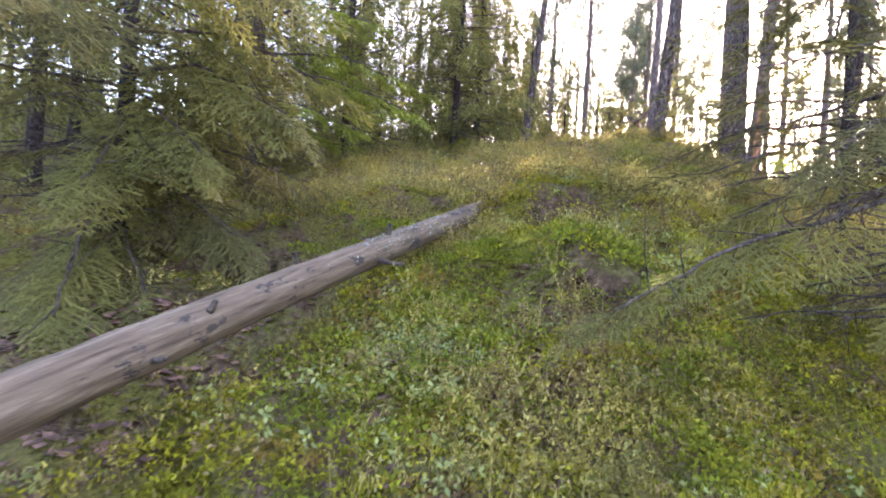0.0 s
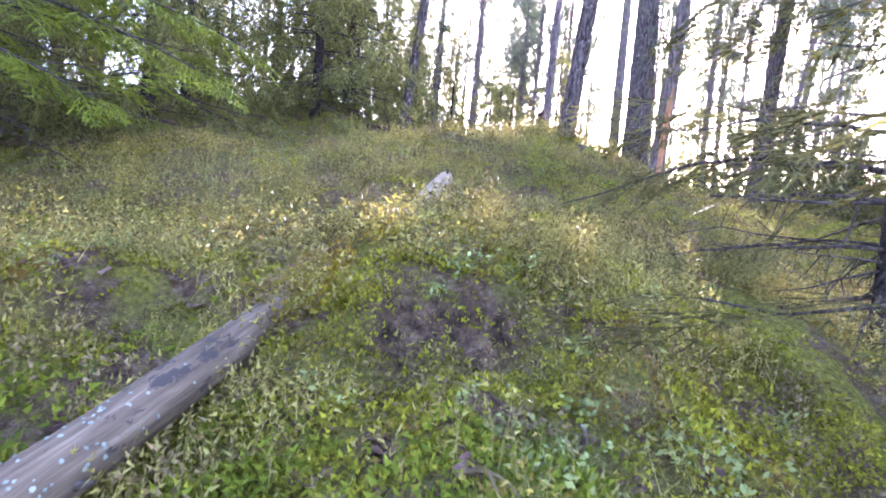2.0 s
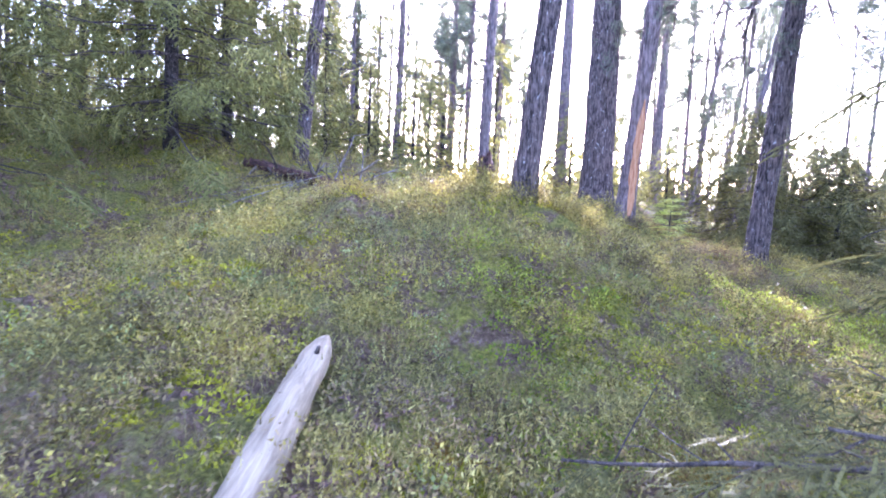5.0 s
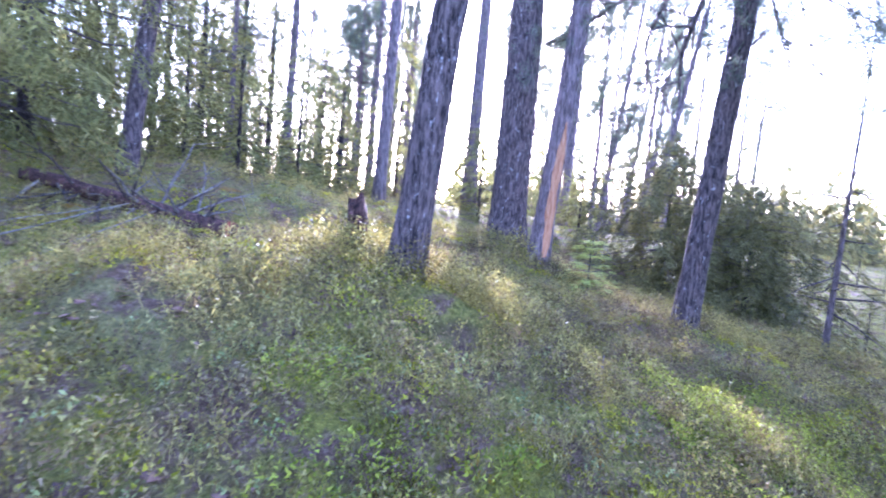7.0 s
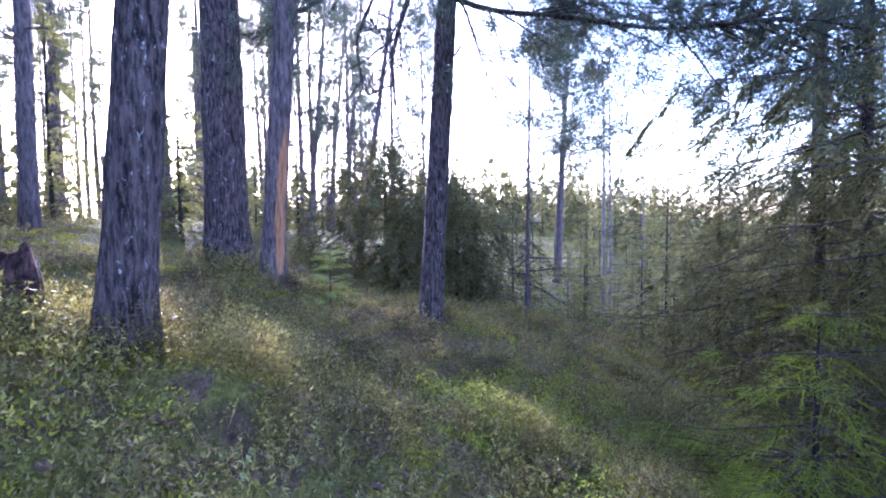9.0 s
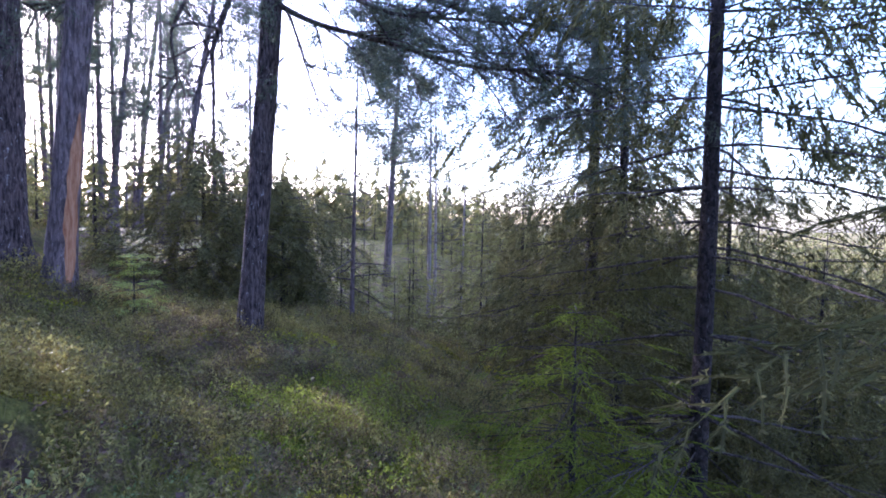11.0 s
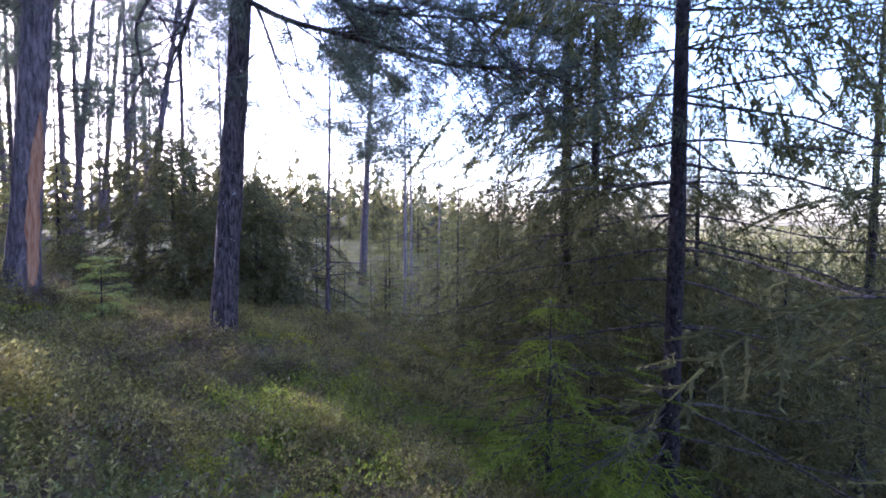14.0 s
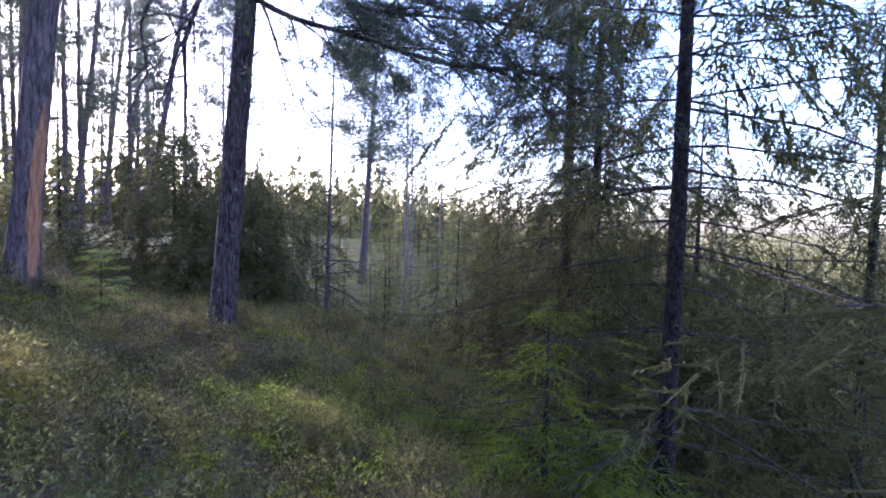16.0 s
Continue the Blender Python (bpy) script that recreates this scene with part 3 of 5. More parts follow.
for _ in range(150):
    u = np.clip(rng.normal(rng.choice([0.62, 0.72, 0.68, 0.80]), 0.05), 0.05, 0.97)
    p, way = on_log(u, hand * rng.uniform(-0.4, 1.5))
    w = rng.uniform(0.003, 0.008)
    a = unit(np.cross(way, rng.normal(0, 1, 3)))
    b = np.cross(way, a)
    p = p + way * 0.009
    ring = [p + w * (a * math.cos(k) * rng.uniform(0.6, 1.2) + b * math.sin(k) * rng.uniform(0.6, 1.2)) for k in np.linspace(0, 5.2, 6)]
    flakes.append((np.array(ring + [p + way * 0.005]), [np.array([[i, (i + 1) % 6, 6] for i in range(6)])]))
tagged(part("lichen", *joined(flakes), M_LICHEN, log, "pale grey lichen flakes"), kind="stuff")

pose_pale, length = along((0.93, 5.56, 2.19), (1.56, 6.86, 2.75))
pale = thing("pale_log", (0, 0, 0), "short pale barkless log half sunk in moss", "fallen log")
pale.matrix_world = pose_pale
t = np.linspace(0, 1, 60)
rad = 0.100 - 0.034 * t
rad[-8:] *= [0.97, 0.93, 0.88, 0.8, 0.7, 0.55, 0.4, 0.2]
part("stem", *tube(np.stack([0.01 * np.sin(t * 4), 0.012 * np.sin(t * 5), length * t], -1), rad, 24, 0.06, 5), M_PALE, pale)
a = math.atan2(*reversed((pose_pale.to_3x3().inverted() @ Vector((0, -0.5, 0.8)))[:2]))
part("knot", *stub((0.045 * math.cos(a), 0.045 * math.sin(a), length * 0.86), (math.cos(a), math.sin(a), 0.2), 0.03, 0.015), M_TWIG, pale, "dark knot")

# ---- the named trees ----
tree_a = pine("pine_tree", foot(3.43, 8.45), 15, 0.108, "stout pine with flaking grey bark and pale lichen on its foot", 31, "mid", 0.6, (0.06, -0.07), 12, 3, 2.0, 44, 190, 0.055, M_PINE, 0.004)
tree_b = pine("pine_tree", foot(6.30, 11.28), 17, 0.245, "thick dark pine trunk on the slope beside a scarred pine", 32, "mid", 0.6, (-0.035, -0.03), 12, 2, 2.2, 40, 150, 0.05, M_PINE, 0.004)
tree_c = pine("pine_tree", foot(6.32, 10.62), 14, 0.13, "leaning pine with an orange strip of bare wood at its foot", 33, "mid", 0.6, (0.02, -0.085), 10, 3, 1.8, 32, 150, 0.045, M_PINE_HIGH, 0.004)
tree_d = pine("pine_tree", foot(6.88, 8.90), 12, 0.122, "pine with white lichen on its foot and crooked low limbs", 34, "near", 0.62, (-0.005, -0.075), 12, 2, 1.7, 36, 150, 0.055, M_PINE, 0.010)
tree_s = pine("pine_tree", foot(1.80, 12.4), 13, 0.10, "slender dark pine leaning on top of the bank", 35, "mid", 0.55, (0.09, 0.0), 12, 8, 1.5, 24, 90, 0.05, M_PINE, 0.006)


def scar(tree, lo, hi, width, facing):
    """A strip of bare wood laid over a trunk's bark."""
    me = next(c for c in tree.children if c.name.startswith("trunk")).data
    n = 40
    rows = []
    co = np.empty(len(me.vertices) * 3)
    me.vertices.foreach_get("co", co)
    co = co.reshape(-1, 3)
    span = co[(co[:, 2] > lo - 0.3) & (co[:, 2] < hi + 0.3)]
    fits = [np.polyfit(span[:, 2], span[:, k], 1) for k in (0, 1)]
    off = np.hypot(span[:, 0] - np.polyval(fits[0], span[:, 2]), span[:, 1] - np.polyval(fits[1], span[:, 2]))
    girth = np.polyfit(span[:, 2], off, 3)
    for z in np.linspace(lo, hi, n):
        c = (np.polyval(fits[0], z), np.polyval(fits[1], z))
        r = np.polyval(girth, z) * (1.045 + 0.02 * float(bumps(z, 0.5, 0.12, 6)))
        taper = min(1.0, 3.5 * min((z - lo) / (hi - lo) + 0.08, (hi - z) / (hi - lo) + 0.04))
        a = facing + 0.12 * float(bumps(z, 3.5, 0.3, 8)) + np.linspace(-1, 1, 7) * width * taper * (0.85 + 0.3 * float(bumps(z, 1.5, 0.16, 7)))
        ring = np.stack([c[0] + np.cos(a) * r, c[1] + np.sin(a) * r, np.full(7, z)], -1)
        rows.append(ring)
    v = np.concatenate(rows)
    i = (np.arange(n - 1)[:, None] * 7 + np.arange(6)[None]).ravel()
    part("scar", v, [np.stack([i, i + 1, i + 8, i + 7], -1)], M_SCAR, tree, "bare orange wood strip")


scar(tree_c, 0.10, 1.75, 0.52, radians(252))


def crooked_limb(tree, points, radius, rng, tufts=True):
    """A low crooked limb with side twigs and needle tufts, as a branch of the tree."""
    pts = np.array(points, float)
    s = np.linspace(0, 1, len(pts))
    f = np.linspace(0, 1, 16)
    bend = np.stack([np.interp(f, s, pts[:, k]) for k in range(3)], -1)
    bend[1:-1] = (bend[:-2] + bend[1:-1] * 2 + bend[2:]) / 4
    limbs = [tube(bend, radius * (1 - 0.75 * f) + 0.004, 8, 0.06, 4, caps=False)]
    spots = []
    for _ in range(18 if tufts else 8):
        u = rng.uniform(0.25, 1)
        p = np.array([np.interp(u, f, bend[:, k]) for k in range(3)])
        way = unit((bend[-1] - bend[0]) * 0.5 + rng.normal(0, 0.8, 3))
        limb_with_tufts(rng, p, way, rng.uniform(0.4, 1.0), radius * 0.3, limbs, spots, 5, 3 if tufts else 0, 0.9, -0.1, 4)
    b = part("limb", *joined(limbs), M_TWIG, tree, "dark crooked limb")
    if tufts:
        part("needles", *place_all(rng, TUFTS["near"], spots), M_PINE_NEEDLE, b, smooth=False)


rng = np.random.default_rng(5)
crooked_limb(tree_d, [(0.05, 0.0, 3.88), (0.10, 0.28, 3.53), (0.12, 0.50, 2.98), (0.12, 0.46, 2.43)], 0.035, rng, False)
crooked_limb(tree_d, [(0.05, 0.05, 4.08), (0.0, 0.6, 3.68), (0.0, 0.9, 3.18), (0.05, 0.85, 2.68)], 0.022, rng, False)
crooked_limb(tree_d, [(0.05, -0.05, 3.68), (0.05, -0.42, 3.33), (0.1, -0.55, 2.88), (0.1, -0.75, 2.33)], 0.014, rng, False)
crooked_limb(tree_d, [(0.0, -0.1, 3.53), (-0.05, -0.7, 3.18), (-0.15, -1.5, 2.93), (-0.25, -2.3, 2.63), (-0.25, -3.1, 2.58)], 0.028, rng)
crooked_limb(tree_d, [(0.0, -0.1, 3.88), (-0.2, -0.8, 3.53), (-0.4, -1.6, 3.08), (-0.5, -2.6, 2.93)], 0.025, rng)
crooked_limb(tree_d, [(0.0, -0.1, 3.98), (0.4, -0.9, 3.68), (0.6, -1.8, 3.13), (0.6, -2.8, 2.83)], 0.022, rng)
crooked_limb(tree_d, [(0.0, -0.1, 4.28), (0.1, -0.9, 3.98), (0.1, -1.9, 3.38), (0.0, -2.9, 3.08)], 0.035, rng)
crooked_limb(tree_d, [(0.0, 0.05, 3.98), (-0.1, 0.8, 3.78), (-0.3, 1.6, 3.48), (-0.3, 2.2, 3.33)], 0.03, rng)

# trees of the valley side, by place, girth and height
for x, y, r, h, lx, ly, kind, seed in ((16.8, 19.7, 0.11, 14, 0.06, -0.07, "live", 41), (23.4, 24.3, 0.13, 17, 0.06, -0.07, "live", 42), (23.9, 23.6, 0.13, 17, 0.06, -0.07, "live", 43),
                                       (11.6, 13.4, 0.08, 9, 0.09, -0.12, "live", 44), (9.3, 8.62, 0.036, 4.4, 0.0, -0.01, "thin", 45), (22.3, 11.7, 0.17, 11.0, 0.0, -0.05, "wide", 46),
                                       (18.8, 9.25, 0.075, 8.6, 0.0, 0.0, "dead", 47), (19.2, 9.1, 0.065, 8.2, 0.0, 0.01, "dead", 48), (17.7, 8.05, 0.06, 6.2, 0.0, -0.02, "dead", 49),
                                       (5.45, 13.9, 0.11, 13, 0.02, 0.0, "live", 50), (17.3, 22.0, 0.10, 14, 0.0, 0.0, "live", 51), (8.3, 15.5, 0.16, 15, 0.0, 0.0, "live", 52)):
    words = {"wide": "broad-crowned pine standing in the hollow", "live": "tall thin pine with a sparse high crown", "thin": "thin dark dead-branched pine sapling in the hollow", "dead": "bare pale dead pine with short stubs"}[kind]
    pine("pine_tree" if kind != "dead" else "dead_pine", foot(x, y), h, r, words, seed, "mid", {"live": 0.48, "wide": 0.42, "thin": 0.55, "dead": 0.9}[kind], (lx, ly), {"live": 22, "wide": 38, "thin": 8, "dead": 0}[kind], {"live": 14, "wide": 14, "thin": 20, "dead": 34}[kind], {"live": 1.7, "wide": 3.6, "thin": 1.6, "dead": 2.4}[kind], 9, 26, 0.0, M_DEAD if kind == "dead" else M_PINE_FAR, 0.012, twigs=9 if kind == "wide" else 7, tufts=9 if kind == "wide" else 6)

def low_branch(tree, points, radius, sprays, size, needle, seed, hang=0.35, bare=0.3):
    """One long low limb with sprays, given in world places."""
    r = np.random.default_rng(seed)
    o = np.array(tree.location)
    pts = np.array(points, float) - o
    f, s = np.linspace(0, 1, 14), np.linspace(0, 1, len(pts))
    bend = np.stack([np.interp(f, s, pts[:, k]) for k in range(3)], -1)
    bend[1:-1] = (bend[:-2] + 2 * bend[1:-1] + bend[2:]) / 4
    bend += r.normal(0, 0.008, bend.shape)
    limbs = [tube(bend, radius * (1 - 0.8 * f) + 0.002, 6, caps=False)]
    spots = []
    along = unit(bend[-1] - bend[0])
    side = unit(np.cross(along, [0, 0, 1.0]))
    for i, u in enumerate(np.linspace(bare, 1.0, sprays)):
        p = np.array([np.interp(u, f, bend[:, k]) for k in range(3)])
        sg = 1 if i % 2 else -1
        way = unit(along * (0.55 + 0.7 * u) + side * sg * r.uniform(0.5, 1.0) * (1.25 - u) + np.array([0, 0, -hang * r.uniform(0.4, 1.4)]))
        spots.append((p, way, np.array([r.normal(0, 0.25), r.normal(0, 0.25), 1.0]), size * r.uniform(0.7, 1.1) * (1.1 - 0.45 * u)))
    for _ in range(14):
        u = r.uniform(0.15, 0.95)
        p = np.array([np.interp(u, f, bend[:, k]) for k in range(3)])
        e = p + unit(along * 0.6 + r.normal(0, 0.6, 3)) * r.uniform(0.12, 0.4)
        limbs.append(tube(np.stack([p, (p + e) / 2 + r.normal(0, 0.015, 3), e]), [0.004, 0.003, 0.001], 3, caps=False))
    b = part("branch", *joined(limbs), M_TWIG, tree)
    if sprays:
        part("needles", *place_all(r, FRONDS["spray"], spots), needle, b, smooth=False)


# ---- near spruces ----
tree_e = spruce("spruce_tree", foot(6.30, 4.63), 9.5, 2.15, 0.078, "tall dark spruce with lichen-spotted trunk and drooping sprays", 61, "near", 0.05, 0.31, 5, 0.9, 1.9, dead=20, bare=0.18, droop=0.30, keep=0.78, split=True, step=0.165, fine_to=3.0, shape=0.5, gapside=(-0.94, 0.33, 0.78))
# its fronds are painted as lit by the sunlit needle colour
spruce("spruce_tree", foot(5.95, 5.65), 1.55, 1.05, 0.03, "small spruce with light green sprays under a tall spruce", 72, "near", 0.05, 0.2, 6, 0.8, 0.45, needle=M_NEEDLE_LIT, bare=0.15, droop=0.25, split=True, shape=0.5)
spruce("spruce_tree", foot(10.5, 5.0), 10.5, 2.5, 0.12, "dense dark spruce with hanging sprays at the valley edge", 62, "mid", 0.05, 0.32, 6, 0.95, 1.7, dead=6, droop=0.45, step=0.27)
spruce("spruce_tree", foot(9.5, 4.7), 8.5, 1.9, 0.09, "dense dark spruce with hanging sprays at the valley edge", 63, "mid", 0.05, 0.32, 6, 0.95, 1.7, dead=6, droop=0.45, step=0.27)
spruce("spruce_tree", foot(8.5, 1.7), 7.5, 2.2, 0.08, "tall dark spruce with drooping sprays", 73, "mid", 0.03, 0.34, 5, 0.95, 1.9, dead=8, droop=0.35, step=0.32, shape=0.6)
spruce("spruce_tree", foot(9.3, 2.2), 4.2, 2.0, 0.06, "dense dark spruce with hanging sprays at the valley edge", 64, "mid", 0.03, 0.24, 7, 0.95, 1.7, dead=6, droop=0.35, step=0.26, shape=0.5)
for x, y, h, w, seed in ((10.6, 2.9, 6.5, 2.2, 74), (12.4, 4.2, 7.0, 2.3, 75), (12.9, 6.1, 5.0, 1.8, 76), (9.6, 0.4, 6.0, 2.2, 77)):
    spruce("spruce_tree", foot(x, y), h, w, 0.07, "dense dark spruce with hanging sprays at the valley edge", seed, "mid", 0.03, 0.30, 6, 0.95, 1.7, dead=6, droop=0.40, step=0.27, shape=0.6)
spruce("spruce_tree", foot(10.35, 11.8), 2.9, 1.9, 0.06, "broad low dark spruce behind a pine", 65, "mid", 0.03, 0.16, 8, 0.9, 1.5, droop=0.3, shape=0.45, step=0.25)
spruce("spruce_tree", foot(11.0, 10.6), 2.6, 1.75, 0.05, "broad low dark spruce behind a pine", 66, "mid", 0.03, 0.16, 8, 0.9, 1.5, droop=0.3, shape=0.45, step=0.25)
tree_l = spruce("spruce_tree", foot(-2.27, 3.55), 7.5, 1.35, 0.06, "spruce with drooping grey-green sprays and dead lower twigs", 67, "near", 0.10, 0.30, 5, 0.85, 0.55, dead=34, bare=0.25, droop=0.40, split=True, fine_to=3.2)
# the sun on this spruce's sprays is painted with the lit needles
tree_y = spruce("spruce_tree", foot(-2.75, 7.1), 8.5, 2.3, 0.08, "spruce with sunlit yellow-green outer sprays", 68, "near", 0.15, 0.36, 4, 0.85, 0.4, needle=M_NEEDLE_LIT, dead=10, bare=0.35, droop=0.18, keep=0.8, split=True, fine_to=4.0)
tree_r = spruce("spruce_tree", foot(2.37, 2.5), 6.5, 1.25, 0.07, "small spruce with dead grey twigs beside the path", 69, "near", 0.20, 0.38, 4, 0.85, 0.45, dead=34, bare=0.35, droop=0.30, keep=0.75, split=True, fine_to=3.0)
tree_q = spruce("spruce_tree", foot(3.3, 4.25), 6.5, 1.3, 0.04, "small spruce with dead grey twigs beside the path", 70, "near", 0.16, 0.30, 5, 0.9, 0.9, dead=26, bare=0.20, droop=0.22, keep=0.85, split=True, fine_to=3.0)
# the first four limbs take the lit needle colour for painted sunlight
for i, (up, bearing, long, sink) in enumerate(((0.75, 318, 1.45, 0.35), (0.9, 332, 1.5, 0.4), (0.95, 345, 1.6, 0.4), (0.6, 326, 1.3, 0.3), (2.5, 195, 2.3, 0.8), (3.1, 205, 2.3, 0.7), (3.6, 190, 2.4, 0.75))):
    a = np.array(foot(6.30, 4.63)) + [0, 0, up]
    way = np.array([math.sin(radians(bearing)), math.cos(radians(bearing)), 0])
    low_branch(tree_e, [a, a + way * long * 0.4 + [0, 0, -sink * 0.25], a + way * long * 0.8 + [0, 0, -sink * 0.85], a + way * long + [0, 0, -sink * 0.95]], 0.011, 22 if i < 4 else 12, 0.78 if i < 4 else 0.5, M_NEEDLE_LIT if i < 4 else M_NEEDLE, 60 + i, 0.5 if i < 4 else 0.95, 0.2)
# lighter needles on some limbs stand in for light from behind
low_branch(tree_l, [(-2.27, 3.55, 2.35), (-1.85, 3.2, 2.3), (-1.35, 2.8, 1.95)], 0.014, 20, 1.0, M_NEEDLE_YOUNG_BACKLIT, 11, 0.6, 0.15)
low_branch(tree_l, [(-2.27, 3.55, 2.6), (-1.7, 3.4, 2.65), (-1.05, 3.2, 2.3)], 0.014, 22, 1.05, M_NEEDLE_YOUNG_BACKLIT, 12, 0.6, 0.15)
low_branch(tree_l, [(-2.27, 3.55, 2.9), (-1.6, 3.6, 2.95), (-0.95, 3.7, 2.65)], 0.014, 22, 1.05, M_NEEDLE_YOUNG_BACKLIT, 13, 0.6, 0.15)
low_branch(tree_l, [(-2.27, 3.55, 1.7), (-2.0, 2.8, 1.45), (-1.6, 2.1, 1.12)], 0.012, 18, 0.85, M_NEEDLE_YOUNG_BACKLIT, 14, 0.5, 0.2)
low_branch(tree_l, [(-2.27, 3.55, 2.1), (-2.0, 3.0, 2.0), (-1.75, 2.45, 1.75)], 0.012, 18, 0.85, M_NEEDLE_YOUNG_BACKLIT, 15, 0.6, 0.15)
low_branch(tree_l, [(-2.27, 3.55, 1.9), (-1.75, 3.3, 1.8), (-1.2, 3.0, 1.5)], 0.012, 18, 0.9, M_NEEDLE, 41, 0.8, 0.15)
low_branch(tree_l, [(-2.27, 3.55, 2.2), (-1.7, 3.7, 2.15), (-1.05, 3.85, 1.95)], 0.012, 18, 0.95, M_NEEDLE, 42, 0.8, 0.15)
low_branch(tree_l, [(-2.27, 3.55, 1.55), (-1.9, 3.1, 1.4), (-1.5, 2.6, 1.2)], 0.012, 16, 0.85, M_NEEDLE, 43, 0.7, 0.15)
low_branch(tree_l, [(-2.27, 3.55, 3.2), (-1.6, 3.2, 3.25), (-0.95, 2.9, 2.9)], 0.014, 18, 1.0, M_NEEDLE_YOUNG_BACKLIT, 44, 0.6, 0.15)
low_branch(tree_l, [(-2.27, 3.55, 2.75), (-2.0, 2.7, 2.75), (-1.7, 1.9, 2.4)], 0.014, 18, 0.95, M_NEEDLE, 45, 0.6, 0.15)
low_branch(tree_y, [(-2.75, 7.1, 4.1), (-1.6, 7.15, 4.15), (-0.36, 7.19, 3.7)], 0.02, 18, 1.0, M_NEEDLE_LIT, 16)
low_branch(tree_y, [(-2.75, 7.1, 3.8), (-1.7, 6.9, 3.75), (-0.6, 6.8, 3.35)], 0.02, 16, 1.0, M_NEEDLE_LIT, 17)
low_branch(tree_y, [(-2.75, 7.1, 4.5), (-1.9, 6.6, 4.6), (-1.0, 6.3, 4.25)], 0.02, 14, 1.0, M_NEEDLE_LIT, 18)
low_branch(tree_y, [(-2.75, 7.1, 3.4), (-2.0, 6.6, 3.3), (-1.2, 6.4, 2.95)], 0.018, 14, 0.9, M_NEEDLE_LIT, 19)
low_branch(tree_r, [(2.37, 2.5, 1.95), (1.75, 2.3, 1.75), (1.15, 2.15, 1.55), (0.66, 2.05, 1.27)], 0.014, 18, 0.62, M_NEEDLE_YOUNG_BACKLIT, 1)
low_branch(tree_r, [(2.37, 2.5, 2.15), (1.95, 2.65, 2.0), (1.55, 2.75, 1.75)], 0.012, 15, 0.65, M_NEEDLE_YOUNG_BACKLIT, 2)
low_branch(tree_r, [(2.37, 2.5, 2.3), (1.9, 2.2, 2.2), (1.5, 2.0, 1.95)], 0.012, 15, 0.65, M_NEEDLE, 3)
low_branch(tree_r, [(2.37, 2.5, 1.55), (2.0, 2.0, 1.45), (1.7, 1.7, 1.2)], 0.012, 15, 0.65, M_NEEDLE_YOUNG_BACKLIT, 4)
low_branch(tree_r, [(2.37, 2.5, 2.5), (2.2, 3.1, 2.45), (1.95, 3.7, 2.45)], 0.012, 0, 0.6, M_NEEDLE, 5)
low_branch(tree_q, [(3.3, 4.25, 2.75), (2.85, 5.0, 2.85), (2.25, 5.9, 2.5)], 0.015, 8, 0.7, M_NEEDLE, 6)
low_branch(tree_q, [(3.3, 4.25, 2.6), (2.9, 4.4, 2.6), (2.45, 4.55, 2.55)], 0.014, 5, 0.5, M_NEEDLE, 7)
low_branch(tree_q, [(3.3, 4.25, 2.35), (2.75, 4.6, 2.3), (2.3, 5.0, 2.15)], 0.012, 11, 0.75, M_NEEDLE_YOUNG_BACKLIT, 8)
low_branch(tree_q, [(3.3, 4.25, 2.95), (2.8, 4.6, 3.0), (2.35, 5.1, 2.95)], 0.012, 8, 0.7, M_NEEDLE, 9)
spruce("spruce_sapling", foot(6.70, 10.10), 0.72, 0.29, 0.011, "knee-high spruce sapling tinted bright green as if sunlit", 71, "spray", 0.12, 0.10, 6, 0.62, 0.02, needle=M_SAPLING_LIT, droop=-0.2, bare=0.05, split=True, step=0.12)

# spruces behind the bank, backlit haze painted by the lighter needle colour
for x, y, h, w, seed in ((0.1, 12.2, 9, 2.1, 101), (-2.1, 10.2, 8.5, 2.1, 102), (0.7, 13.6, 8, 1.9, 103), (-3.4, 8.9, 9, 2.0, 104)):
    spruce("spruce_tree", foot(x, y), h, w, 0.09, "drooping spruce on the bank with grey-green hanging sprays", seed, "mid", 0.03, 0.34, 5, 0.95, 2.0, needle=M_NEEDLE_YOUNG_BACKLIT, dead=16, droop=0.35, step=0.20)
for x, y, h, w, seed in ((3.2, 14.3, 2.2, 1.0, 111), (4.3, 15.0, 2.6, 1.1, 112), (5.1, 16.4, 3.0, 1.2, 113), (6.5, 15.6, 3.4, 1.1, 114), (7.6, 14.0, 2.4, 0.9, 115), (2.5, 15.6, 3.0, 1.1, 116), (9.3, 14.9, 2.6, 1.0, 117), (9.9, 13.6, 1.8, 0.8, 118), (12.6, 12.0, 2.6, 1.0, 119), (14.0, 8.8, 2.4, 1.0, 120), (16.0, 7.8, 3.4, 1.2, 121), (13.6, 6.9, 2.2, 0.9, 122)):
    spruce("young_spruce", foot(x, y), h, w, 0.035, "young light-green spruce in a sunny gap", seed, "low", 0.03, 0.22, 6, 0.8, 0.7, needle=M_NEEDLE_YOUNG_BACKLIT, droop=0.2, step=0.26, group="young spruces")
